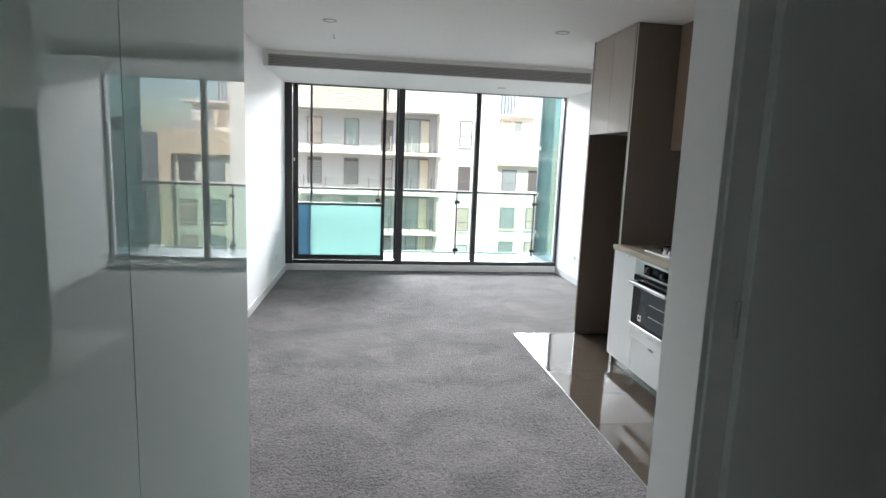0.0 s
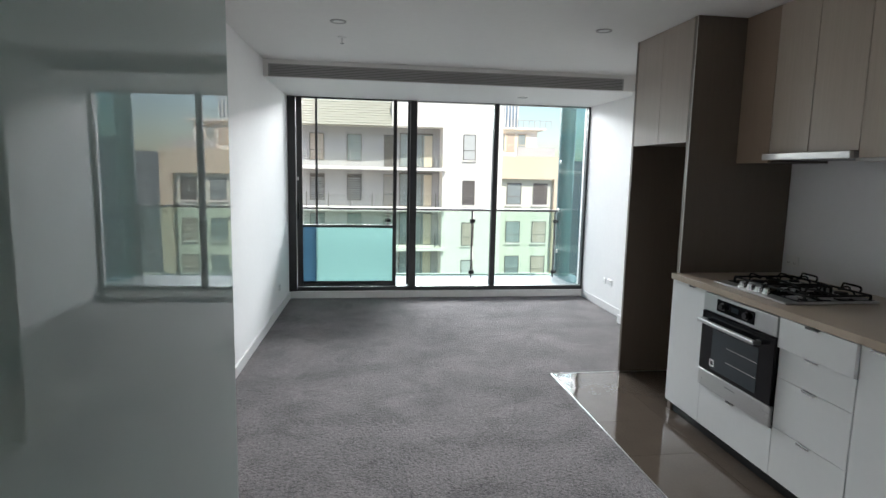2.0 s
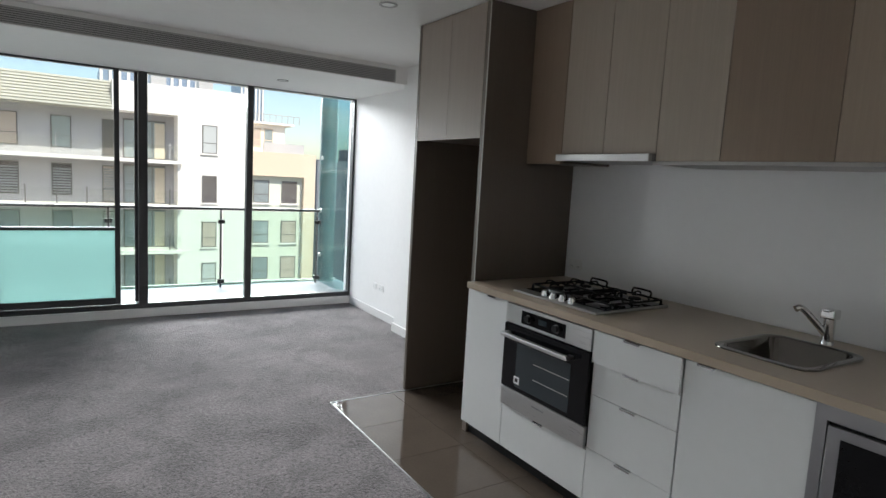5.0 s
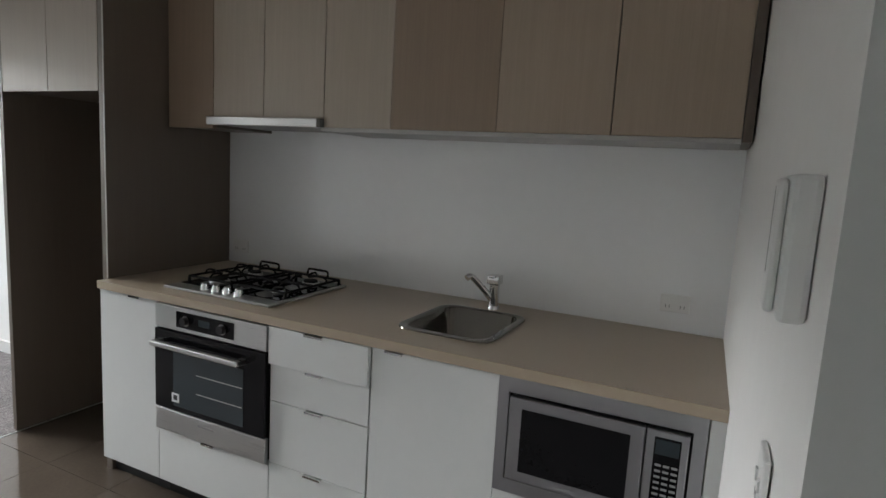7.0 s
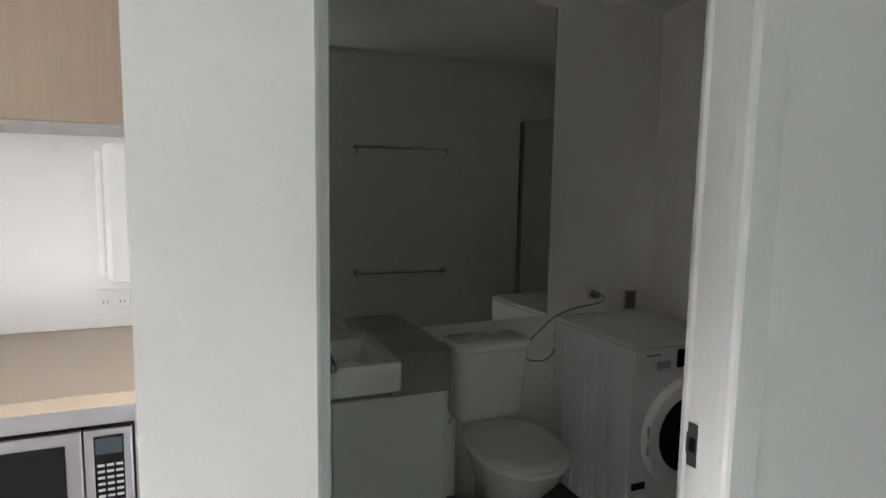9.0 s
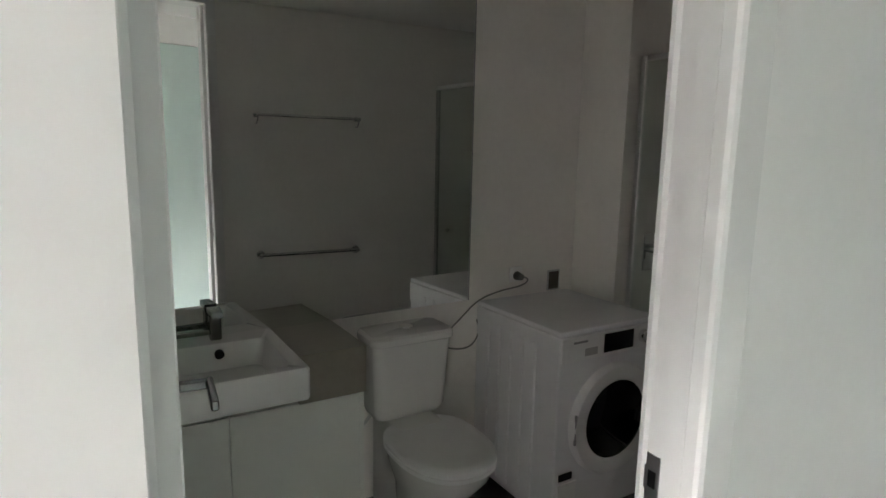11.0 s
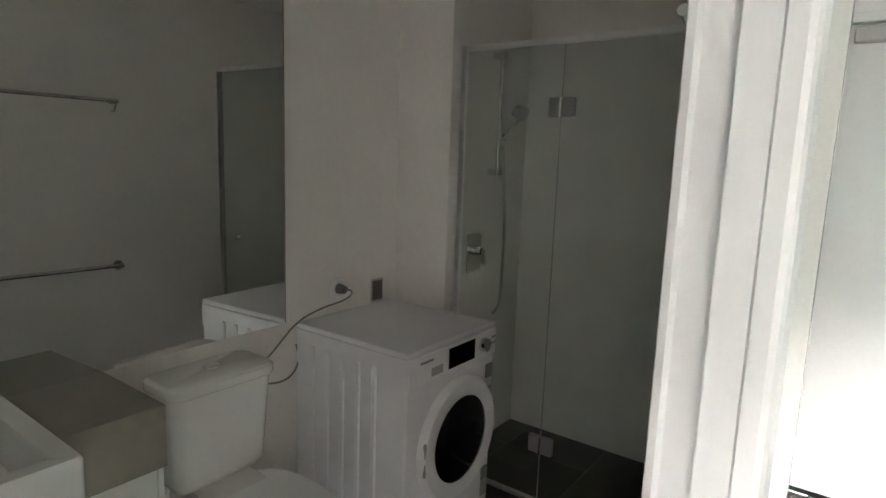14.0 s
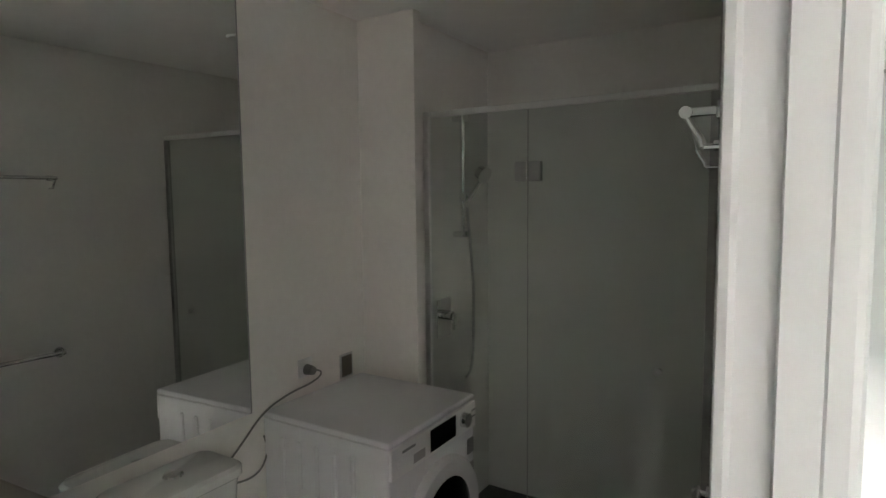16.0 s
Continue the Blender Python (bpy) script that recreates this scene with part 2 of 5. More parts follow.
M_FROST = frosted("frosted_aqua_glass", (0.38, 0.52, 0.495), (0.38, 0.51, 0.49))
# dark blue puts the shaded view behind the glass into the pane's colour
M_FROSTBLUE = frosted("blue_shaded_glass", (0.16, 0.25, 0.31), (0.14, 0.21, 0.26))
M_FACWHITE = mat("white_render_facade", (0.84, 0.80, 0.745), 0.8, var=0.04, scale=0.3)
M_FACGREY = mat("grey_render_facade", (0.46, 0.45, 0.46), 0.85, var=0.05, scale=0.4)
M_FACCREAM = mat("cream_render_facade", (0.70, 0.58, 0.44), 0.85, var=0.04, scale=0.3)
M_FACGREEN = mat("pale_render_facade", (0.70, 0.70, 0.60), 0.85, var=0.04, scale=0.3)
M_FACWIN = mat("facade_window_glass", (0.27, 0.31, 0.32), 0.08, var=0.3, scale=0.7)
M_FACPANES = [M_FACWIN, mat("facade_window_drawn_blind", (0.52, 0.53, 0.52), 0.3, var=0.08, scale=0.9), mat("facade_window_beige_curtain", (0.50, 0.42, 0.36), 0.4, var=0.1, scale=0.9), mat("facade_window_dark_room", (0.13, 0.12, 0.12), 0.08, var=0.3, scale=0.7)]
M_FACBLIND = mat("louvre_blind", (0.32, 0.33, 0.34), 0.6, var=0.1)
M_FACFRAME = mat("facade_window_frame", (0.16, 0.15, 0.14), 0.5)
M_ROOF = mat("pale_metal_roof", (0.62, 0.60, 0.52), 0.55, var=0.05, scale=0.4)
M_TOWER = mat("blue_grey_tower_glass", (0.25, 0.32, 0.42), 0.25, var=0.2, scale=0.3)
M_GROUND = mat("asphalt_ground", (0.10, 0.10, 0.10), 0.9, var=0.3, scale=0.05)
M_DARKBLD = mat("dark_grey_cladding", (0.16, 0.17, 0.19), 0.6, var=0.1, scale=0.2)
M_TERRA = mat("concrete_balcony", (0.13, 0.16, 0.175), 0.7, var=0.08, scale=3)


# ---- mesh helpers ----
def box(bm, x0, x1, y0, y1, z0, z1, bevel=0.0, seg=1):
    r = bmesh.ops.create_cube(bm, size=1.0)
    vs = r["verts"]
    for v in vs:
        v.co = Vector(((x0 + x1) / 2 + v.co.x * (x1 - x0), (y0 + y1) / 2 + v.co.y * (y1 - y0), (z0 + z1) / 2 + v.co.z * (z1 - z0)))
    if bevel:
        es = list({e for v in vs for e in v.link_edges})
        bmesh.ops.bevel(bm, geom=es, offset=bevel, segments=seg, affect='EDGES', profile=0.5)
    return bm


def boxes(*args, bevel=0.0, seg=1):
    bm = bmesh.new()
    for a in args:
        box(bm, *a, bevel=bevel, seg=seg)
    return bm


def cyl(bm, p0, p1, r, r2=None, n=20, caps=True):
    p0, p1 = Vector(p0), Vector(p1)
    d = p1 - p0
    m = Matrix.Translation((p0 + p1) / 2) @ d.to_track_quat('Z', 'Y').to_matrix().to_4x4()
    bmesh.ops.create_cone(bm, cap_ends=caps, segments=n, radius1=r, radius2=r if r2 is None else r2, depth=d.length, matrix=m)
    return bm


def cyls(*args, n=20):
    bm = bmesh.new()
    for a in args:
        cyl(bm, a[0], a[1], a[2], a[3] if len(a) > 3 else None, n)
    return bm


def tube(points, r, n=10, rounds=2):
    """A round bar bent along points, corners rounded."""
    pts = [Vector(p) for p in points]
    for _ in range(rounds):
        out = [pts[0]]
        for a, b in zip(pts, pts[1:]):
            out += [a.lerp(b, 0.25), a.lerp(b, 0.75)]
        pts = out + [pts[-1]]
    bm = bmesh.new()
    rings = []
    up = Vector((0.31, 0.17, 0.93))
    for i, p in enumerate(pts):
        d = (pts[min(i + 1, len(pts) - 1)] - pts[max(i - 1, 0)]).normalized()
        s = d.cross(up).normalized()
        u = s.cross(d)
        rings.append([bm.verts.new(p + (s * math.cos(2 * math.pi * k / n) + u * math.sin(2 * math.pi * k / n)) * r) for k in range(n)])
    for a, b in zip(rings, rings[1:]):
        for k in range(n):
            bm.faces.new((a[k], a[(k + 1) % n], b[(k + 1) % n], b[k]))
    bm.faces.new(rings[0][::-1])
    bm.faces.new(rings[-1])
    bmesh.ops.recalc_face_normals(bm, faces=bm.faces)
    return bm


def prism(points, z0, z1):
    bm = bmesh.new()
    a = [bm.verts.new((x, y, z0)) for x, y in points]
    b = [bm.verts.new((x, y, z1)) for x, y in points]
    n = len(points)
    bm.faces.new(a[::-1])
    bm.faces.new(b)
    for i in range(n):
        bm.faces.new((a[i], a[(i + 1) % n], b[(i + 1) % n], b[i]))
    bmesh.ops.recalc_face_normals(bm, faces=bm.faces)
    return bm


def rounded_rect(cx, cy, hx, hy, r, n=6):
    out = []
    for k, (sx, sy) in enumerate(((1, 1), (-1, 1), (-1, -1), (1, -1))):
        for i in range(n + 1):
            a = math.pi / 2 * (k + i / n)
            out.append((cx + sx * (hx - r) + r * math.cos(a), cy + sy * (hy - r) + r * math.sin(a)))
    return out


def loft(loops, cap0=True, cap1=True):
    """Skin between closed loops of equal count, each a list of 3D points."""
    bm = bmesh.new()
    rs = [[bm.verts.new(p) for p in lp] for lp in loops]
    n = len(rs[0])
    for a, b in zip(rs, rs[1:]):
        for k in range(n):
            bm.faces.new((a[k], a[(k + 1) % n], b[(k + 1) % n], b[k]))
    if cap0:
        bm.faces.new(rs[0][::-1])
    if cap1:
        bm.faces.new(rs[-1])
    bmesh.ops.recalc_face_normals(bm, faces=bm.faces)
    return bm


def mesh_object(name, bm, material, smooth=None):
    me = bpy.data.meshes.new(name)
    if smooth is not None:
        for f in bm.faces:
            f.smooth = True
        for e in bm.edges:
            if len(e.link_faces) == 2 and e.calc_face_angle(0) > radians(smooth):
                e.smooth = False
    bm.to_mesh(me)
    bm.free()
    me.materials.append(material)
    return new(name, me)


def part(name, bm, material, parent, label="", smooth=None):
    ob = mesh_object(name, bm, material, smooth)
    ob.parent = parent
    ob.matrix_parent_inverse = parent.matrix_basis.inverted()
    if label:
        ob["label"] = label
    return ob


def thing(name, at, label, category, group=""):
    ob = new(name)
    ob.empty_display_size = 0.05
    ob.matrix_basis = pose(*at)
    return tagged(ob, label, category, group)


def single(name, bm, material, label, category, group="", smooth=None):
    return tagged(mesh_object(name, bm, material, smooth), label, category, group)


def structure(name, bm, material, label="", smooth=None):
    return tagged(mesh_object(name, bm, material, smooth), label, "", "", "structure")


# ---- the plan, in metres ----
CEIL = 2.55          # living room and hall
BATH_CEIL = 2.40
WIN_Y = 8.44         # window wall
HALL_X = 1.74        # hall face of the bathroom wall
HALL_XR = 1.765      # the same wall past the doorway
BATH_X = 1.87        # bathroom face of the same wall
PART_Y0, PART_Y1 = 2.035, 2.19   # partition between bathroom and kitchen
BACK_X = 3.55        # kitchen back wall
MIR_X = 3.505        # bathroom mirror wall
NIB_Y = -0.125       # face of the pier beside the shower
SH_X, SH_Y = 3.29, -0.94        # shower side wall and back wall
END_Y = -1.13         # entry door wall


def west_x(y):
    return -0.085 + 0.029 * (y - WIN_Y)


def glass_x(y):
    return 0.52 + 0.022 * (y - 2.2)


def hall_x(y):
    """Hall face of the bathroom wall, which runs a little out of square."""
    return HALL_XR + 0.128 * (1.201 - y)


def bath_x(y):
    return BATH_X + 0.012 + 0.128 * (1.201 - y)


# ---- structure ----
structure("floor", boxes((-0.45, 1.80, -1.35, 8.5, -0.12, 0.0), (1.80, 2.25, 2.09, 8.5, -0.12, 0.0), (2.25, 3.75, 5.557, 8.5, -0.12, 0.0)), M_CARPET, "grey cut-pile carpet with footprints and worn patches")
structure("ceiling", boxes((-0.45, 3.75, 2.19, 8.6, CEIL, CEIL + 0.15), (-0.45, 2.20, -1.40, 2.19, CEIL, CEIL + 0.15)), M_CEIL, "white painted ceiling")
structure("ceiling_bathroom", prism([(1.84, 2.035), (1.84, 1.201), (hall_x(-1.0) + 0.06, -1.0), (3.75, -1.0), (3.75, 2.035)], BATH_CEIL, BATH_CEIL + 0.1), M_CEIL, "white painted bathroom ceiling")
structure("ceiling_bulkhead", boxes((-0.30, 3.70, 7.0, 8.60, 2.39, CEIL - 0.002)), M_CEIL, "dropped white bulkhead in front of the window")
structure("wall_west", prism([(west_x(2.2), 2.2), (west_x(8.6), 8.6), (-0.6, 8.6), (-0.6, 2.2)], 0, CEIL), M_WALL, "white painted living room wall")
structure("wall_closet_end", boxes((-0.6, 0.468, 2.33, 2.418, 0, CEIL)), M_WALL, "white painted end of the closet")
structure("wall_closet_back", boxes((-0.16, -0.06, -1.37, 2.33, 0, CEIL)), M_WALL, "closet back wall")
structure("wall_east_window", boxes((3.60, 3.80, 7.05, 8.60, 0, 2.55)), M_WALL, "white painted wall beside the window")
structure("wall_east", boxes((3.49, 3.80, 5.60, 7.05, 0, CEIL)), M_WALL, "white painted pier in the living room")
structure("wall_kitchen", boxes((BACK_X + 0.012, 3.80, 2.19, 5.60, 0, CEIL)), M_WALL, "white painted kitchen wall")
structure("wall_partition", prism([(HALL_X, PART_Y0), (3.80, PART_Y0), (3.80, 2.242), (HALL_X, PART_Y1 - 0.004)], 0, CEIL), M_WALL, "white painted partition between kitchen and bathroom")
structure("floor_hall", prism([(1.70, 1.238), (HALL_XR + 0.03, 1.238), (hall_x(END_Y) + 0.03, END_Y), (1.70, END_Y)], -0.05, 0.005), M_CARPET, "grey carpet along the hall wall")
structure("wall_hall_long", prism([(hall_x(1.201), 1.201), (hall_x(END_Y), END_Y), (bath_x(END_Y) - 0.012, END_Y), (bath_x(1.201) - 0.012, 1.201)], 0, CEIL), M_WALL, "white painted hall wall beside the bathroom")
structure("wall_hall", boxes((HALL_X, BATH_X, 1.201, PART_Y0, 2.40, CEIL), (HALL_X, BATH_X, 1.9925, PART_Y0, 0, 2.36)), M_WALL, "white painted hall wall with the bathroom doorway")
structure("wall_entry", boxes((-0.1, 1.06, END_Y - 0.12, END_Y, 0, CEIL), (1.995, 2.3, END_Y - 0.12, END_Y, 0, CEIL), (1.06, 1.995, END_Y - 0.12, END_Y, 2.17, CEIL)), M_WALL, "white painted end wall of the hall")
# unseen backing, added to keep outside light from leaking round the entry door
structure("wall_light_block", boxes((-0.1, 2.3, END_Y - 0.24, END_Y - 0.123, 0, CEIL)), M_WALL, "unseen white wall added behind the entry door to block light")
structure("wall_mirror", boxes((MIR_X, 3.80, NIB_Y, PART_Y0, 0, BATH_CEIL)), M_BATHWALL, "pale tiled bathroom wall")
structure("wall_shower_pier", boxes((SH_X - 0.08, 3.80, NIB_Y - 0.05, NIB_Y, 0, BATH_CEIL), (SH_X, 3.80, SH_Y, NIB_Y - 0.05, 0, BATH_CEIL)), M_BATHWALL, "pale tiled pier beside the shower")
structure("wall_shower_back", boxes((BATH_X, 3.80, SH_Y - 0.1, SH_Y, 0, BATH_CEIL)), M_SHOWERWALL, "grey tiled shower wall")
structure("wall_bathroom_inner", prism([(bath_x(1.201), 1.201), (bath_x(SH_Y), SH_Y), (bath_x(SH_Y) - 0.0115, SH_Y), (bath_x(1.201) - 0.0115, 1.201)], 0, BATH_CEIL), M_SHOWERWALL, "grey tiled bathroom wall")
structure("wall_above_window", boxes((-0.6, 3.8, 8.50, 8.7, 2.40, 3.0)), M_WALL, "wall above the window")
structure("floor_slab", boxes((-0.6, 3.9, -1.5, 9.9, -0.35, -0.125)), M_TERRA, "concrete floor slab")

# skirting boards
structure("baseboard_west", prism([(west_x(2.2), 2.2), (west_x(8.4), 8.4), (west_x(8.4) + 0.014, 8.4), (west_x(2.2) + 0.014, 2.2)], 0, 0.085), M_TRIM)
structure("baseboard_east", boxes((3.586, 3.598, 7.065, 8.40, 0, 0.085), (3.476, 3.489, 5.60, 7.065, 0, 0.085), (3.489, 3.60, 7.052, 7.065, 0, 0.085)), M_TRIM)
structure("baseboard_window", boxes((west_x(8.4), 3.60, 8.385, 8.425, 0, 0.085), bevel=0.003), M_TRIM, "white painted board under the window frame")
structure("baseboard_hall", prism([(hall_x(1.198) - 0.013, 1.198), (hall_x(1.198) - 0.001, 1.198), (hall_x(END_Y + 0.014) - 0.001, END_Y + 0.014), (hall_x(END_Y + 0.014) - 0.013, END_Y + 0.014)], 0.003, 0.085), M_TRIM)
structure("trim_tile_edge", boxes((2.246, 2.2535, 2.2, 5.56, -0.02, 0.0035), (2.2535, 3.49, 5.553, 5.560, -0.02, 0.0035)), M_STEEL, "thin metal strip between carpet and tiles")


# ---- window and balcony ----
def window_wall():
    w = structure("window_1", boxes((-0.12, 3.60, WIN_Y - 0.02, WIN_Y + 0.08, 2.384, 2.3895)), M_FRAME, "dark aluminium window wall with a sliding balcony door")
    y0, y1 = WIN_Y - 0.03, WIN_Y + 0.05
    for n, a in (("left_jamb", (-0.14, 0.005, y0 - 0.02, y1 + 0.04, 0.075, 2.39)), ("bottom_track", (0.005, 3.60, y0, y1 + 0.04, 0.078, 0.135)),
                 ("mullion", (1.352, 1.432, y0 - 0.01, y1, 0.135, 2.384)), ("mullion", (2.375, 2.438, y0, y1, 0.135, 2.384)), ("right_jamb", (3.578, 3.60, y0, y1, 0.135, 2.384))):
        part(n, boxes(a, bevel=0.003), M_FRAME, w)
    for n, a in (("pane", (1.432, 2.375, WIN_Y + 0.008, WIN_Y + 0.014, 0.135, 2.384)), ("pane", (2.438, 3.578, WIN_Y + 0.008, WIN_Y + 0.014, 0.135, 2.384))):
        part(n, boxes(a), M_CLEAR, w).visible_shadow = False
    d = part("sliding_panel", boxes((0.012, 0.078, y0, y0 + 0.035, 0.14, 2.383), (1.148, 1.192, y0, y0 + 0.035, 0.14, 2.383), (0.078, 1.148, y0, y0 + 0.035, 0.14, 0.205),
                                    (0.078, 1.148, y0, y0 + 0.035, 2.372, 2.383), (0.078, 1.148, y0, y0 + 0.035, 0.865, 0.895), bevel=0.002), M_FRAME, w, "dark framed sliding door leaf")
    part("pane", boxes((0.078, 1.148, y0 + 0.014, y0 + 0.02, 0.895, 2.372)), M_CLEAR, d).visible_shadow = False
    part("frosted_pane", boxes((0.232, 1.148, y0 + 0.014, y0 + 0.02, 0.205, 0.865)), M_FROST, d, "frosted aqua lower pane")
    part("side_strip", boxes((0.078, 0.2315, y0 + 0.014, y0 + 0.02, 0.205, 0.865)), M_FROSTBLUE, d, "strip of the lower pane, coloured dark blue for the shaded view behind it")
    e = part("fixed_panel", boxes((0.222, 0.25, WIN_Y + 0.055, WIN_Y + 0.085, 0.14, 2.383), (1.325, 1.36, WIN_Y + 0.055, WIN_Y + 0.085, 0.14, 2.383), bevel=0.002), M_FRAME, w)
    part("pane", boxes((0.25, 1.325, WIN_Y + 0.068, WIN_Y + 0.073, 0.14, 2.383)), M_CLEAR, e).visible_shadow = False
    part("door_pull", boxes((0.02, 0.045, y0 - 0.045, y0 - 0.022, 0.96, 1.16), bevel=0.004), M_BLACK, w)
    part("lock", boxes((0.022, 0.04, y0 - 0.036, y0 - 0.022, 1.42, 1.46), bevel=0.004), M_STEEL, w)


window_wall()

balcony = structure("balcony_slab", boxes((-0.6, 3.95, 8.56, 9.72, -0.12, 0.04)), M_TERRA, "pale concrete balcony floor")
part("edge_band", boxes((-0.6, 3.95, 9.72, 9.76, -0.35, 0.06)), M_FACWHITE, balcony)


def balustrade():
    b = thing("balustrade", (1.6, 9.5, 0.04), "glass balcony balustrade with dark metal top rail", "balustrade")
    part("top_rail", boxes((-0.7, 3.60, 9.475, 9.525, 1.005, 1.035), bevel=0.006), M_FRAME, b)
    xs = (-0.6, 1.14, 2.345, 3.575)
    for x in xs[1:]:
        p = part("post", boxes((x - 0.009, x + 0.009, 9.50, 9.54, 0.04, 1.005)), M_FRAME, b)
        for z in (0.10, 0.84):
            part("clamp", boxes((x - 0.04, x + 0.04, 9.47, 9.50, z, z + 0.05), bevel=0.004), M_BLACK, p)
    for x0, x1 in zip(xs, xs[1:]):
        part("glass_pane", boxes((x0 + 0.02, x1 - 0.02, 9.482, 9.492, 0.07, 1.0)), M_RAILGLASS, b).visible_shadow = False


balustrade()
screen = thing("balcony_screen", (3.7, 9.0, 0.04), "teal tinted glass side screen of the balcony", "screen")
part("glass_pane", boxes((3.64, 3.652, 8.56, 9.62, 0.05, 2.75)), M_TEAL, screen).visible_shadow = False
part("post", cyls(((3.76, 9.66, 0.04), (3.76, 9.66, 2.9), 0.115), n=28), mat("teal_grey_column_paint", (0.17, 0.235, 0.24), 0.35, var=0.06, scale=2), screen, "round teal-grey column", 40)
for z in (0.4, 1.0, 1.7):
    part("clamp", boxes((3.625, 3.64, 9.52, 9.57, z, z + 0.05), bevel=0.003), M_STEEL, screen)


# ---- opposite buildings ----
def facade_window(parent, x0, x1, z0, z1, y, blind=False, frame=M_FACFRAME):
    w = part("window", boxes((x0, x1, y - 0.06, y - 0.02, z0, z0 + 0.06), (x0, x1, y - 0.06, y - 0.02, z1 - 0.06, z1), (x0, x0 + 0.06, y - 0.06, y - 0.02, z0, z1), (x1 - 0.06, x1, y - 0.06, y - 0.02, z0, z1)), frame, parent)
    part("pane", boxes((x0 + 0.06, x1 - 0.06, y - 0.045, y - 0.03, z0 + 0.06, z1 - 0.06)), M_FACPANES[int(abs(x0 * 7.3 + z0 * 3.1)) % 4], w)
    part("transom", boxes((x0 + 0.06, x1 - 0.06, y - 0.056, y - 0.046, z0 + (z1 - z0) * 0.36, z0 + (z1 - z0) * 0.36 + 0.05)), frame, w)
    if blind:
        bm = bmesh.new()
        k = int((z1 - z0 - 0.2) / 0.16)
        for i in range(k):
            zz = z0 + 0.1 + i * 0.16
            box(bm, x0 + 0.07, x1 - 0.07, y - 0.075, y - 0.05, zz, zz + 0.09)
        part("louvre", bm, M_FACBLIND, w)
    return w


def apartment_building():
    b = thing("apartment_building", (0, 43, -18), "sunlit white rendered apartment building with grey recessed balconies", "building")
    part("pier", boxes((6.52, 10.87, 43.0, 56, -18, 6.45)), M_FACWHITE, b, "white rendered pier")
    part("wall", boxes((-16, 6.52, 44.7, 56, -18, 4.62)), M_FACGREY, b, "grey rendered recessed wall")
    part("parapet", boxes((2.9, 6.52, 43.0, 56, 4.62, 6.40)), M_FACWHITE, b, "white parapet")
    bm = bmesh.new()
    for i in range(10):
        box(bm, -16, 2.9, 42.9 + i * 0.10, 43.2 + i * 0.10, 4.62 + i * 0.18, 4.74 + i * 0.18)
    part("roof_slats", bm, M_ROOF, b, "pale slatted roof edge")
    part("roof", boxes((-16, 2.9, 44.0, 56, 4.62, 6.30)), M_ROOF, b)
    for z in (1.55, -1.31, -4.17, -7.03, -9.9):
        s = part("balcony_slab", boxes((-16, 6.75, 42.7, 44.7, z, z + 0.22)), M_FACWHITE, b)
        part("balustrade_glass", boxes((-16, 6.7, 42.78, 42.80, z + 0.25, z + 1.15)), M_CLEAR, s).visible_shadow = False
        for i in range(15):
            x = -15 + i * 1.5
            part("post", boxes((x, x + 0.06, 42.72, 42.78, z + 0.1, z + 1.3)), M_FACFRAME if z < 1 else M_VENT, s)
        top = z + 2.55
        lou = z < 1
        for x0 in (-12.2, -8.2, -2.9, -0.25):
            facade_window(b, x0, x0 + 1.05, z + 0.62, top, 44.72, lou)
        facade_window(b, 2.4, 3.3, z + 0.25, top, 44.72, lou)
        d = part("balcony_door", boxes((3.55, 6.0, 44.60, 44.70, z + 0.22, top + 0.15)), M_FACFRAME, b)
        for x0 in (3.62, 4.44, 5.24):
            part("pane", boxes((x0, x0 + 0.74, 44.575, 44.60, z + 0.3, top + 0.05)), M_FACWIN, d)
        part("curtain", boxes((5.35, 5.95, 44.54, 44.57, z + 0.3, top)), mat("beige_curtain", (0.62, 0.55, 0.44), 0.9), d)
    for z0, z1 in ((2.36, 4.18), (-0.85, 0.93), (-3.8, -2.1), (-6.6, -4.85), (-9.5, -7.8)):
        facade_window(b, 7.98, 8.9, z0, z1, 43.0)
        part("sill", boxes((7.9, 8.98, 42.9, 43.0, z0 - 0.1, z0)), M_FACWHITE, b)
    for x0 in (5.2, 8.1):
        part("roof_unit", boxes((x0, x0 + 0.9, 45, 46, 6.40, 7.3)), M_VENT, b)


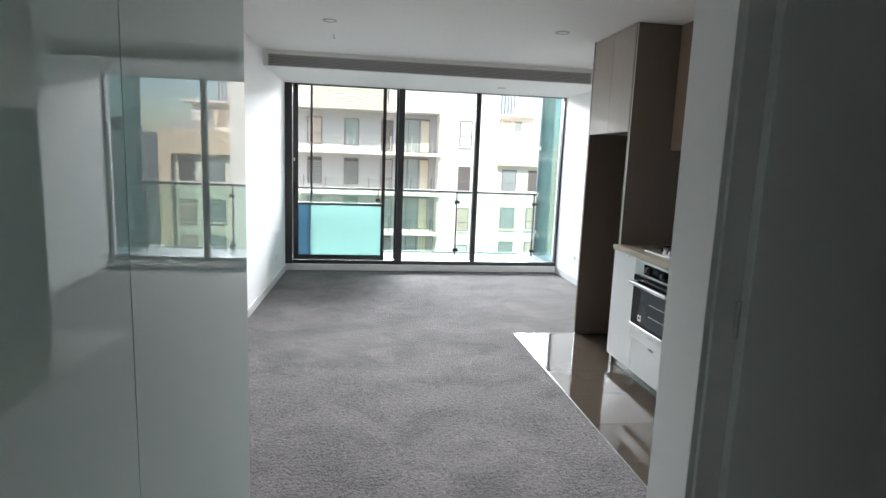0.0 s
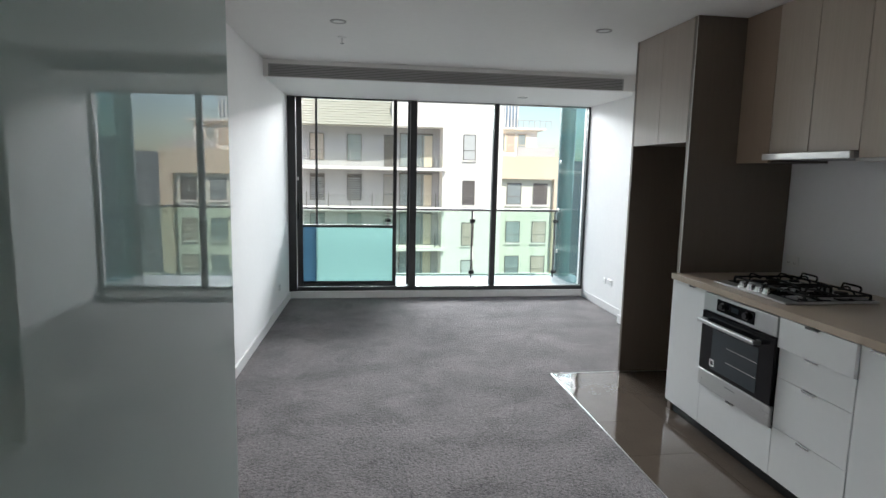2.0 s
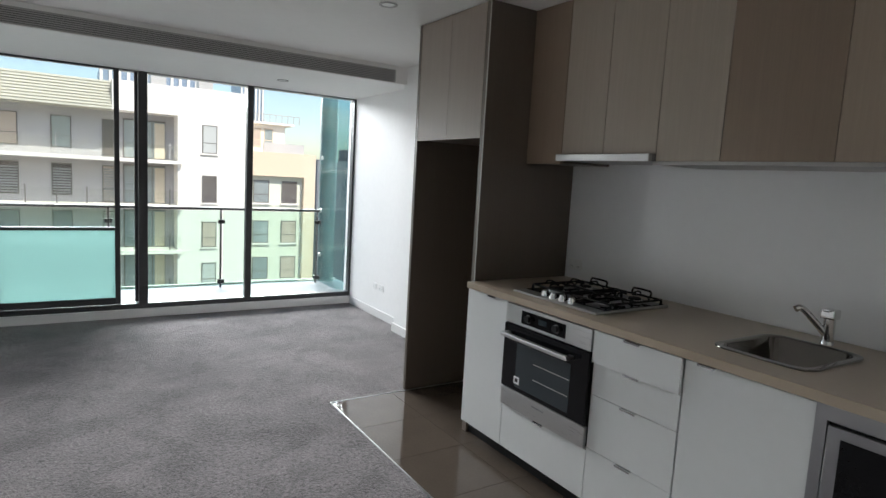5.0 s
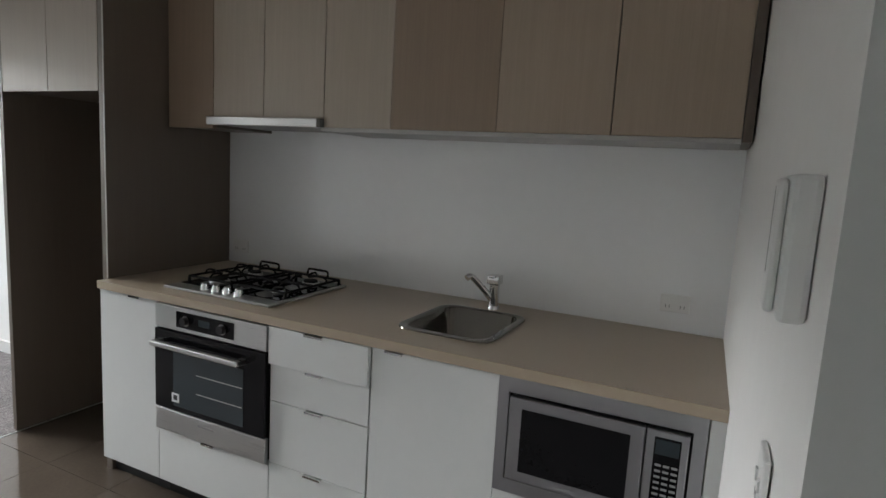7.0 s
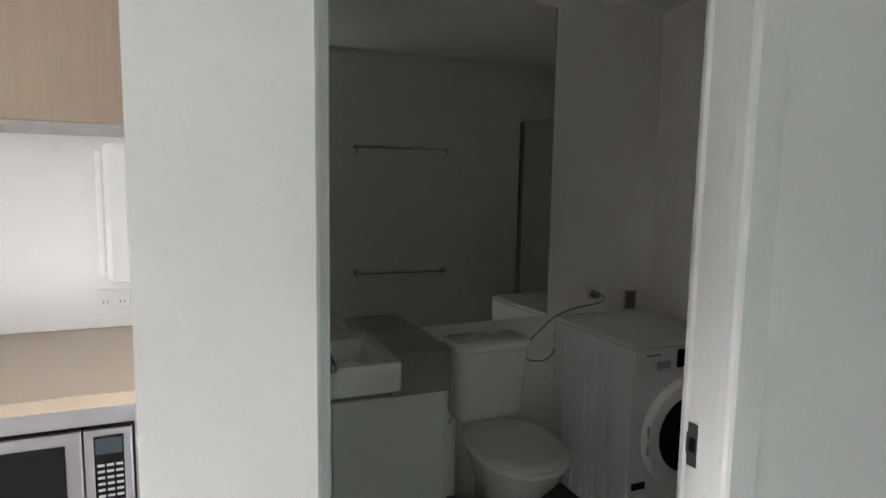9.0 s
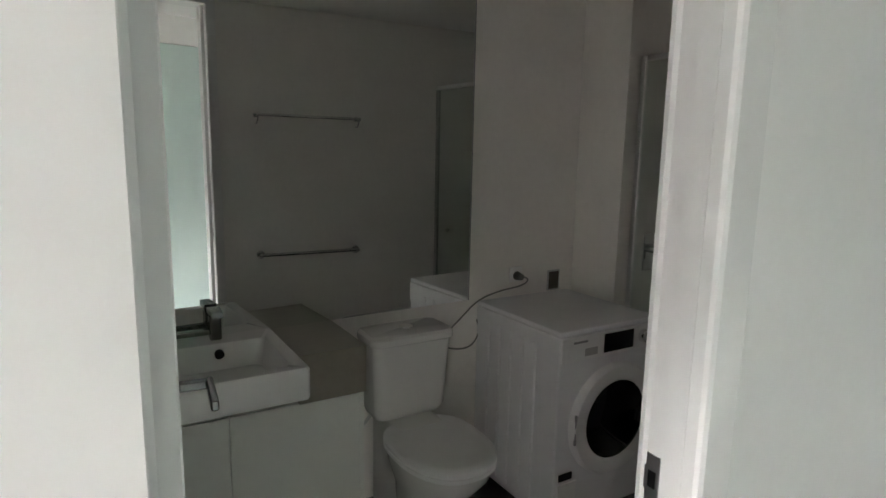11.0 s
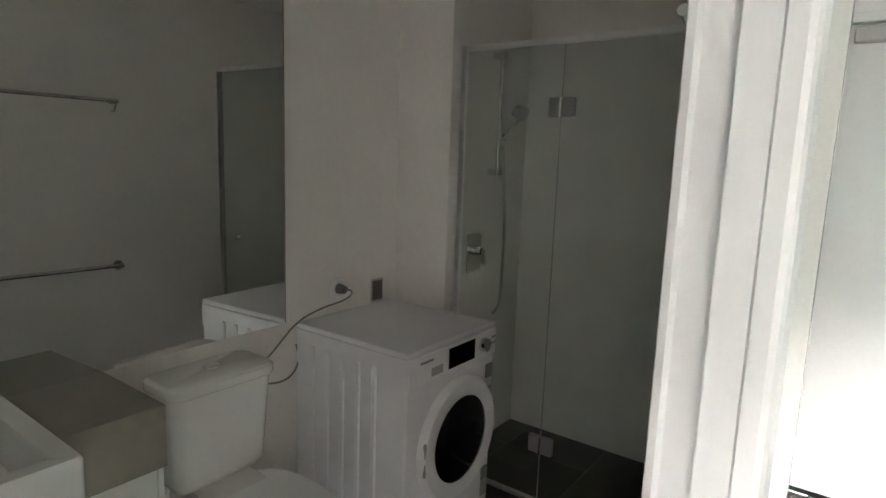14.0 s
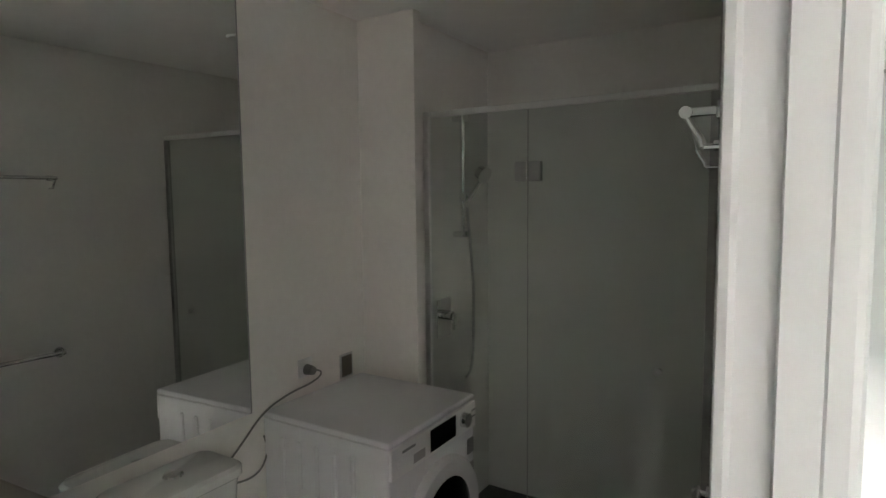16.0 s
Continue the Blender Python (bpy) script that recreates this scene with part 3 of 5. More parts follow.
def cream_building():
    b = thing("cream_building", (13, 43.3, -18), "sunlit cream rendered building with a stepped roof terrace", "building")
    part("wall", boxes((10.87, 15.5, 43.6, 56, -18, 1.10)), M_FACGREEN, b, "pale rendered lower storeys")
    part("parapet", boxes((10.87, 15.75, 43.2, 56, 1.10, 2.75)), M_FACCREAM, b, "cream rendered parapet")
    part("side_pier", boxes((14.9, 15.75, 43.2, 43.6, -18, 1.10)), M_FACCREAM, b)
    part("penthouse", boxes((10.87, 14.6, 47, 56, 2.75, 4.9)), M_FACWHITE, b)
    part("penthouse_roof", boxes((10.87, 15.2, 46.6, 56, 4.9, 5.05)), M_FACWHITE, b)
    part("terrace_wall", boxes((12.6, 15.6, 45.4, 45.6, 2.75, 3.5)), M_FACGREY, b)
    for x0 in (11.3, 12.1, 13.0):
        facade_window(b, x0, x0 + 0.7, 3.2, 4.6, 47.0, frame=M_FACCREAM)
    for z0, z1 in ((-0.79, 0.80), (-3.63, -2.03), (-6.23, -4.62), (-8.9, -7.3)):
        for x0 in (11.42, 13.42):
            facade_window(b, x0, x0 + 1.1, z0, z1, 43.6)
            part("sill", boxes((x0 - 0.1, x0 + 1.2, 43.48, 43.6, z0 - 0.12, z0)), M_FACWHITE, b)
    for i in range(9):
        part("roof_rail_post", boxes((12 + i * 0.45, 12.04 + i * 0.45, 46.7, 46.74, 5.05, 5.6)), M_VENT, b)
    part("roof_rail", boxes((12, 15.64, 46.7, 46.74, 5.6, 5.65)), M_VENT, b)


apartment_building()
cream_building()


def tower():
    t = thing("tower", (24, 90, -18), "distant blue-grey glass office tower", "building")
    part("body", boxes((21.3, 24.6, 90, 96, -18, 15.2)), M_TOWER, t)
    for i in range(7):
        part("fin", boxes((21.3 + i * 0.5, 21.5 + i * 0.5, 89.8, 90, -10, 15.2)), M_FACWHITE, t)
    g = thing("office_block", (10, 92, -18), "distant pale blue glass office block above the roofline", "building")
    part("body", boxes((4.0, 16.5, 92, 100, -18, 13.6)), M_TOWER, g)
    for i in range(12):
        part("fin", boxes((4.0 + i * 1.05, 4.35 + i * 1.05, 91.8, 92, 8, 13.6)), M_FACWHITE, g)
    d = thing("dark_building", (36, 75, -18), "distant dark grey clad building", "building")
    part("body", boxes((27.5, 48, 75, 90, -18, 3.2)), M_DARKBLD, d)
    part("roof_plant", boxes((34, 40, 78, 84, 3.2, 5.0)), M_DARKBLD, d)


tower()
structure("ground", boxes((-600, 600, -300, 1500, -18.4, -18)), M_GROUND, "street far below")


# ---- hall: painted glass closet doors, entry door ----
def slab_along(y0, y1, z0, z1, t, off=0.0):
    return prism([(glass_x(y0) + off, y0), (glass_x(y1) + off, y1), (glass_x(y1) + off - t, y1), (glass_x(y0) + off - t, y0)], z0, z1)


closet = thing("closet", (0.3, 1.0, 0), "built-in hall closet with tall glossy pale green glass sliding doors", "closet")
for y0, y1, off in ((1.582, 2.42, 0.0), (0.74, 1.578, 0.0), (-0.10, 0.736, 0.0), (-1.125, -0.104, 0.0)):
    part("glass_door", slab_along(y0, y1, 0.012, 2.33, 0.012, off), M_PAINTGLASS, closet, "glossy pale green back-painted glass door")
part("top_panel", slab_along(-1.125, 2.42, 2.335, CEIL, 0.05, 0.0), M_WALL, closet, "white painted panel above the doors")
part("backing", slab_along(-1.125, 2.42, 0.0, 2.334, 0.02, -0.016), M_GREYPL, closet)

entry = structure("door_1", boxes((1.105, 1.95, END_Y - 0.06, END_Y - 0.02, 0.024, 2.125), bevel=0.002), M_TRIM, "white painted entry door")
part("door_frame", boxes((1.06, 1.102, END_Y - 0.1, END_Y + 0.012, 0, 2.17), (1.953, 1.994, END_Y - 0.1, END_Y + 0.012, 0, 2.17), (1.102, 1.953, END_Y - 0.1, END_Y + 0.012, 2.128, 2.17), bevel=0.003), M_TRIM, entry)
part("door_closer", boxes((1.62, 1.86, END_Y - 0.02, END_Y + 0.035, 2.045, 2.110), bevel=0.006), M_VENT, entry, "grey metal door closer")
part("closer_arm", boxes((1.36, 1.66, END_Y + 0.035, END_Y + 0.05, 2.112, 2.126)), M_VENT, entry)
part("bottom_seal", boxes((1.106, 1.949, END_Y - 0.055, END_Y - 0.018, 0.002, 0.0235)), M_BLACK, entry, "black door bottom seal")
for z in (0.21, 1.03, 1.81):
    part("hinge", cyls(((1.952, END_Y + 0.004, z), (1.952, END_Y + 0.004, z + 0.1), 0.008), n=12), M_STEEL, entry)
part("lever_handle", tube([(1.18, END_Y - 0.02, 1.02), (1.18, END_Y + 0.04, 1.02), (1.30, END_Y + 0.04, 1.02)], 0.009), M_CHROME, entry, "", 40)

# bathroom doorway: steel jambs and the leaf, open into the bathroom
LEAF_X = 1.836


def swung(bm):
    """Turns a piece of the open door about its hinge line."""
    m = Matrix.Translation((LEAF_X, 1.992, 0)) @ Matrix.Rotation(radians(-5.0), 4, 'Z') @ Matrix.Translation((-LEAF_X, -1.992, 0))
    bmesh.ops.transform(bm, matrix=m, verts=bm.verts)
    return bm


door2 = structure("door_2", swung(boxes((LEAF_X, BATH_X + 0.622, 1.957, 1.992, 0.012, 2.345), bevel=0.002)), M_TRIM, "white painted bathroom door standing open")


def jamb_profile(y_face, s):
    """Pressed steel jamb seen from above: a face on the hall side, a rebate and a stop."""
    hall = HALL_XR
    if s < 0:
        return [(HALL_X, y_face + 0.0205), (HALL_X + 0.0015, y_face + 0.019), (HALL_X + 0.018, y_face + 0.019), (HALL_X + 0.022, y_face + 0.012), (HALL_X + 0.074, y_face + 0.012), (HALL_X + 0.078, y_face + 0.0195), (BATH_X + 0.003, y_face + 0.0195), (BATH_X + 0.003, y_face + 0.0205)]
    return [(hall - 0.003, 1.201), (hall - 0.003, y_face - 0.010), (hall + 0.001, y_face - 0.003), (hall + 0.008, y_face), (hall + 0.027, y_face), (hall + 0.030, y_face - 0.003), (hall + 0.068, y_face - 0.003), (hall + 0.071, y_face - 0.022),
            (BATH_X + 0.004, y_face - 0.022), (BATH_X + 0.010, y_face - 0.016), (BATH_X + 0.020, y_face - 0.018), (BATH_X + 0.023, y_face - 0.024), (BATH_X + 0.023, 1.201)]


part("jamb", prism(jamb_profile(1.275, 1), 0, 2.36), M_TRIM, door2, "white painted steel jamb")
part("jamb", prism(jamb_profile(1.972, -1), 0, 2.36), M_TRIM, door2, "white painted steel jamb")
part("jamb_head", boxes((HALL_X - 0.004, BATH_X + 0.012, 1.201, 2.035, 2.36, 2.398), bevel=0.003), M_TRIM, door2)
sx, sy = HALL_XR + 0.082, 1.2535
strike = part("strike_plate", boxes((sx, sx + 0.026, sy, sy + 0.0018, 0.965, 1.050), (sx + 0.020, sx + 0.040, sy, sy + 0.0018, 0.987, 1.028)), M_STEELDARK, door2, "steel strike plate")
part("latch_hole", boxes((sx + 0.006, sx + 0.021, sy + 0.0019, sy + 0.0026, 0.993, 1.022)), M_BLACK, strike)
hx = BATH_X + 0.555
rose = part("handle_rose", swung(cyls(((hx, 1.957, 1.09), (hx, 1.947, 1.09), 0.027), n=24)), M_TAPCHROME, door2, "", 40)
part("lever_handle", swung(boxes((hx - 0.009, hx + 0.009, 1.897, 1.948, 1.081, 1.099), (hx - 0.115, hx + 0.009, 1.887, 1.901, 1.080, 1.100), bevel=0.003)), M_TAPCHROME, rose, "dark brushed steel lever handle")
for z in (0.2, 1.1, 2.05):
    part("hinge", cyls(((LEAF_X - 0.006, 1.990, z), (LEAF_X - 0.006, 1.990, z + 0.1), 0.007), n=12), M_STEEL, door2)

# ---- kitchen ----
FX = 2.78   # plane of the cabinet fronts


def tab_handle(parent, y, z, w=0.07, x=FX):
    part("tab_handle", boxes((x - 0.012, x + 0.004, y - w / 2, y + w / 2, z - 0.001, z + 0.002), (x - 0.012, x - 0.010, y - w / 2, y + w / 2, z - 0.006, z - 0.001)), M_CHROME, parent, "small steel tab handle")


def base_unit(name, y0, y1, label):
    u = thing(name, ((FX + 3.4) / 2, (y0 + y1) / 2, 0), label, "kitchen cabinet", "kitchen base cabinets")
    return u


def front(parent, y0, y1, z0, z1, name="door", x=FX):
    return part(name, boxes((x, x + 0.018, y0 + 0.0015, y1 - 0.0015, z0, z1), bevel=0.0012), M_GLOSSWHITE, parent)


def carcass(parent, y0, y1, z1=0.89, z0=0.09):
    part("body", boxes((FX + 0.019, 3.40, y0 + 0.001, y1 - 0.001, z0, z1)), M_GLOSSWHITE, parent)
    part("kickboard", boxes((FX + 0.06, FX + 0.08, y0 + 0.001, y1 - 0.001, 0.004, 0.089)), M_BLACK, parent)


u = base_unit("base_cabinet", 4.41, 4.79, "narrow white base cabinet beside the oven")
carcass(u, 4.41, 4.79)
tab_handle(front(u, 4.41, 4.79, 0.092, 0.898), 4.55, 0.897)

u = base_unit("oven_cabinet", 3.786, 4.41, "white cabinet below and around the oven")
carcass(u, 3.786, 4.41, 0.325)
tab_handle(front(u, 3.786, 4.41, 0.092, 0.330, "drawer"), 4.11, 0.329)

u = base_unit("drawer_cabinet", 3.335, 3.786, "white four-drawer base cabinet with steel tabs")
carcass(u, 3.335, 3.786)
for z0, z1, px in ((0.751, 0.898, 0.014), (0.602, 0.7485, 0.0), (0.347, 0.5995, 0.0), (0.092, 0.345, 0.0)):
    d = front(u, 3.335, 3.786, z0, z1, "drawer", FX - px)
    tab_handle(d, 3.57, z1 - 0.002, 0.08, FX - px)

u = base_unit("sink_cabinet", 2.857, 3.335, "white sink base cabinet with one door")
carcass(u, 2.857, 3.335, 0.70)
tab_handle(front(u, 2.857, 3.331, 0.092, 0.896), 3.24, 0.895)

u = base_unit("microwave_cabinet", 2.255, 2.857, "white cabinet below the built-in microwave")
carcass(u, 2.255, 2.857, 0.50)
front(u, 2.255, 2.857, 0.092, 0.520, "panel")
structure("trim_kitchen_filler", boxes((FX + 0.002, FX + 0.02, 2.210, 2.253, 0.0, 0.90)), M_GLOSSWHITE, "white filler strip beside the partition")


def oven():
    o = thing("oven", (3.0, 4.108, 0.337), "stainless steel built-in oven with a black glass door", "oven")
    y0, y1 = 3.791, 4.404
    part("body", boxes((FX + 0.004, 3.33, y0 + 0.01, y1 - 0.01, 0.34, 0.885)), M_BLACK, o)
    c = part("control_panel", boxes((FX - 0.018, FX + 0.003, y0, y1, 0.795, 0.896), bevel=0.002), M_STEEL, o, "brushed steel control panel")
    part("display", boxes((FX - 0.0205, FX - 0.0185, 3.955, 4.275, 0.812, 0.880)), M_BLACKGLASS, c)
    part("clock", boxes((FX - 0.0215, FX - 0.0207, 4.085, 4.145, 0.835, 0.862)), M_OVENWIN, c)
    for y in (4.215, 4.012):
        k = part("knob", cyls(((FX - 0.0207, y, 0.846), (FX - 0.042, y, 0.846), 0.019, 0.017), n=24), M_BLACK, c, "", 40)
        part("knob_ring", cyls(((FX - 0.0206, y, 0.846), (FX - 0.026, y, 0.846), 0.022), n=24), M_CHROME, k, "", 40)
    d = part("door", boxes((FX - 0.022, FX + 0.003, y0, y1, 0.445, 0.790), bevel=0.003), M_BLACKGLASS, o, "black glass oven door")
    part("window", boxes((FX - 0.0235, FX - 0.0225, 3.90, 4.29, 0.468, 0.706)), M_OVENWIN, d)
    for z in (0.545, 0.625):
        part("oven_rack", boxes((FX - 0.0245, FX - 0.0237, 3.905, 4.155, z, z + 0.004)), M_STEEL, d)
    part("energy_sticker", boxes((FX - 0.0246, FX - 0.0237, 4.255, 4.298, 0.485, 0.525)), M_WHITEPL, d, "small white sticker")
    part("sticker_print", boxes((FX - 0.0250, FX - 0.0246, 4.265, 4.288, 0.495, 0.516)), M_BLACK, d)
    h = part("handle", boxes((FX - 0.075, FX - 0.050, 3.885, 4.375, 0.728, 0.752), bevel=0.006, seg=2), M_STEEL, d, "brushed steel bar handle")
    for y in (3.90, 4.36):
        part("handle_post", boxes((FX - 0.055, FX - 0.021, y - 0.014, y + 0.014, 0.730, 0.750), bevel=0.002), M_STEEL, h)
    f = part("lower_panel", boxes((FX - 0.020, FX + 0.003, y0, y1, 0.340, 0.441), bevel=0.002), M_STEEL, o, "brushed steel lower panel")
    part("badge", boxes((FX - 0.0212, FX - 0.0203, 4.06, 4.15, 0.405, 0.413)), M_GREYPL, f)


oven()


def microwave():
    m = thing("microwave", (3.0, 2.556, 0.53), "stainless steel built-in microwave with trim kit", "microwave")
    y0, y1, z0, z1 = 2.257, 2.855, 0.526, 0.902
    part("trim_kit", boxes((FX - 0.012, FX + 0.01, y0, y0 + 0.035, z0, z1), (FX - 0.012, FX + 0.01, y1 - 0.035, y1, z0, z1), (FX - 0.012, FX + 0.01, y0 + 0.035, y1 - 0.035, z1 - 0.048, z1),
                           (FX - 0.012, FX + 0.01, y0 + 0.035, y1 - 0.035, z0, z0 + 0.045)), M_STEELDARK, m, "brushed steel surround")
    part("body", boxes((FX + 0.012, 3.2, y0 + 0.02, y1 - 0.02, z0 + 0.02, z1 - 0.02)), M_BLACK, m)
    part("gap", boxes((FX + 0.004, FX + 0.011, y0 + 0.035, y1 - 0.035, z0 + 0.045, z1 - 0.048)), M_BLACK, m)
    d = part("door", boxes((FX - 0.022, FX + 0.003, 2.415, y1 - 0.042, z0 + 0.050, z1 - 0.058), bevel=0.003), M_STEELDARK, m, "steel framed door")
    part("window", boxes((FX - 0.0245, FX - 0.0225, 2.452, 2.772, z0 + 0.085, z1 - 0.090)), M_BLACKGLASS, d)
    part("badge", boxes((FX - 0.0235, FX - 0.0222, 2.60, 2.65, z0 + 0.062, z0 + 0.069)), M_GREYPL, d)
    c = part("control_panel", boxes((FX - 0.022, FX + 0.003, y0 + 0.042, 2.411, z0 + 0.050, z1 - 0.058), bevel=0.003), M_STEELDARK, m)
    part("keypad", boxes((FX - 0.0245, FX - 0.0225, 2.318, 2.388, z0 + 0.105, z1 - 0.076)), M_BLACKGLASS, c)
    part("display", boxes((FX - 0.0252, FX - 0.0246, 2.322, 2.384, z1 - 0.125, z1 - 0.082)), M_OVENWIN, c)
    for r in range(7):
        for k in range(3):
            part("button", boxes((FX - 0.0262, FX - 0.0246, 2.322 + k * 0.0215, 2.338 + k * 0.0215, z0 + 0.115 + r * 0.017, z0 + 0.121 + r * 0.017)), M_GREYPL, c)
    part("door_button", boxes((FX - 0.027, FX - 0.0225, 2.322, 2.388, z0 + 0.066, z0 + 0.092), bevel=0.002), M_CHROME, c, "steel door release button")


microwave()


def benchtop():
    x0, x1, y0, y1 = 2.785, BACK_X, 2.214, 4.79
    hole = rounded_rect(3.145, 3.145, 0.205, 0.165, 0.06)
    bm = bmesh.new()
    n = len(hole)
    for z, flip in ((0.938, False), (0.902, True)):
        hv = [bm.verts.new((p[0], p[1], z)) for p in hole]
        ov = [bm.verts.new(c + (z,)) for c in ((x1, y1), (x0, y1), (x0, y0), (x1, y0))]
        q = n // 4
        for k in range(4):
            seg = hv[k * q:(k + 1) * q]
            for a, b in zip(seg, seg[1:]):
                bm.faces.new((ov[k], b, a) if not flip else (ov[k], a, b))
            a, b = hv[(k + 1) * q - 1], hv[((k + 1) * q) % n]
            bm.faces.new((ov[k], ov[(k + 1) % 4], b, a) if not flip else (a, b, ov[(k + 1) % 4], ov[k]))
    bm.verts.ensure_lookup_table()
    top, low = bm.verts[:n + 4], bm.verts[n + 4:]
    for k in range(n):
        bm.faces.new((top[k], top[(k + 1) % n], low[(k + 1) % n], low[k]))
    for k in range(4):
        bm.faces.new((top[n + k], low[n + k], low[n + (k + 1) % 4], top[n + (k + 1) % 4]))
    bmesh.ops.recalc_face_normals(bm, faces=bm.faces)
    b = thing("benchtop", (3.16, 3.5, 0.902), "beige stone kitchen benchtop with a cut-out for the sink", "benchtop")
    part("slab", bm, M_STONE, b)
    part("front_edge", boxes((2.765, 2.7848, y0, y1, 0.902, 0.938), bevel=0.0015), M_STONE, b)


benchtop()


def sink():
    s = thing("sink", (3.145, 3.145, 0.938), "stainless steel inset sink with rounded corners", "sink")

    def loop(hx, hy, r, z):
        return [(x, y, z) for x, y in rounded_rect(3.145, 3.145, hx, hy, r)]
    bm = loft([loop(0.232, 0.192, 0.075, 0.939), loop(0.230, 0.190, 0.074, 0.944), loop(0.206, 0.166, 0.062, 0.945), loop(0.199, 0.159, 0.058, 0.938), loop(0.190, 0.150, 0.055, 0.775), loop(0.165, 0.125, 0.05, 0.750)], cap0=False)
    part("bowl", bm, M_SINK, s, "", 50)
    part("drain", cyls(((3.145, 3.145, 0.7505), (3.145, 3.145, 0.756), 0.042, 0.038), n=28), M_CHROME, s, "", 40)
    t = thing("kitchen_tap", (3.44, 3.14, 0.938), "chrome single-lever kitchen mixer tap", "tap")
    part("base", cyls(((3.44, 3.14, 0.938), (3.44, 3.14, 0.952), 0.028, 0.025), ((3.44, 3.14, 0.952), (3.44, 3.14, 1.06), 0.023, 0.022), n=28), M_CHROME, t, "", 40)
    part("spout", tube([(3.44, 3.14, 0.965), (3.42, 3.16, 1.00), (3.365, 3.205, 1.072), (3.35, 3.218, 1.085), (3.335, 3.228, 1.075)], 0.014, 14), M_CHROME, t, "", 50)
    part("lever", boxes((3.412, 3.468, 3.112, 3.168, 1.045, 1.085), (3.385, 3.430, 3.122, 3.150, 1.078, 1.092), bevel=0.005, seg=2), M_CHROME, t)


sink()


def cooktop():
    c = thing("gas_cooktop", (3.115, 4.165, 0.938), "black glass four-burner gas cooktop with steel edge and iron trivets", "cooktop")
    part("base", boxes((2.85, 3.38, 3.862, 4.465, 0.9385, 0.950), bevel=0.004), M_STEEL, c, "steel tray")
    part("glass", boxes((2.93, 3.365, 3.88, 4.447, 0.9505, 0.9535)), M_BLACKGLASS, c)
    for i in range(4):
        y = 4.065 + i * 0.065
        k = part("knob", cyls(((2.895, y, 0.950), (2.895, y, 0.962), 0.022, 0.021), ((2.895, y, 0.962), (2.895, y, 0.978), 0.018, 0.016), n=24), M_CHROME, c, "steel control knob", 40)
        part("pointer", boxes((2.88, 2.91, y - 0.003, y + 0.003, 0.978, 0.984), bevel=0.001), M_STEEL, k)
    for x, y, r in ((3.04, 4.33, 0.048), (3.27, 4.33, 0.036), (3.05, 3.99, 0.030), (3.27, 3.99, 0.042)):
        b = part("burner", cyls(((x, y, 0.953), (x, y, 0.964), r, r * 0.92), n=28), M_STEEL, c, "", 40)
        part("burner_cap", cyls(((x, y, 0.964), (x, y, 0.974), r * 0.8, r * 0.72), n=28), M_IRON, b, "", 40)
    for yc in (4.31, 4.01):
        bars = bmesh.new()
        for dy in (-0.128, 0.128):
            box(bars, 2.965, 3.345, yc + dy - 0.005, yc + dy + 0.005, 0.972, 0.982, 0.002)
        for x in (2.968, 3.155, 3.342):
            box(bars, x - 0.005, x + 0.005, yc - 0.128, yc + 0.128, 0.972, 0.982, 0.002)
        for x in (2.968, 3.342):
            for dy in (-0.128, 0.128):
                cyl(bars, (x, yc + dy, 0.9536), (x, yc + dy, 0.976), 0.008, 0.006, 10)
        t = part("trivet", bars, M_IRON, c, "black cast iron trivet")
        for xb, yb in ((3.06, yc), (3.25, yc)):
            for ax, ay in ((1, 0), (-1, 0), (0, 1), (0, -1)):
                reach = 0.092 if ax else 0.128
                part("finger", tube([(xb + ax * reach, yb + ay * reach, 0.976), (xb + ax * reach * 0.92, yb + ay * reach * 0.92, 0.997), (xb + ax * reach * 0.6, yb + ay * reach * 0.6, 1.000), (xb + ax * 0.022, yb + ay * 0.022, 0.990)], 0.0048, 8, 1), M_IRON, t, "", 50)
        part("hook", tube([(3.342, yc + 0.06, 0.977), (3.352, yc + 0.06, 1.006), (3.330, yc + 0.03, 1.012), (3.330, yc - 0.03, 1.012), (3.352, yc - 0.06, 1.006), (3.342, yc - 0.06, 0.977)], 0.0055, 8, 2), M_IRON, t, "", 50)


cooktop()
structure("splashback", boxes((BACK_X, BACK_X + 0.011, 2.230, 4.79, 0.940, 1.70)), M_SPLASH, "pale grey-white glass splashback")


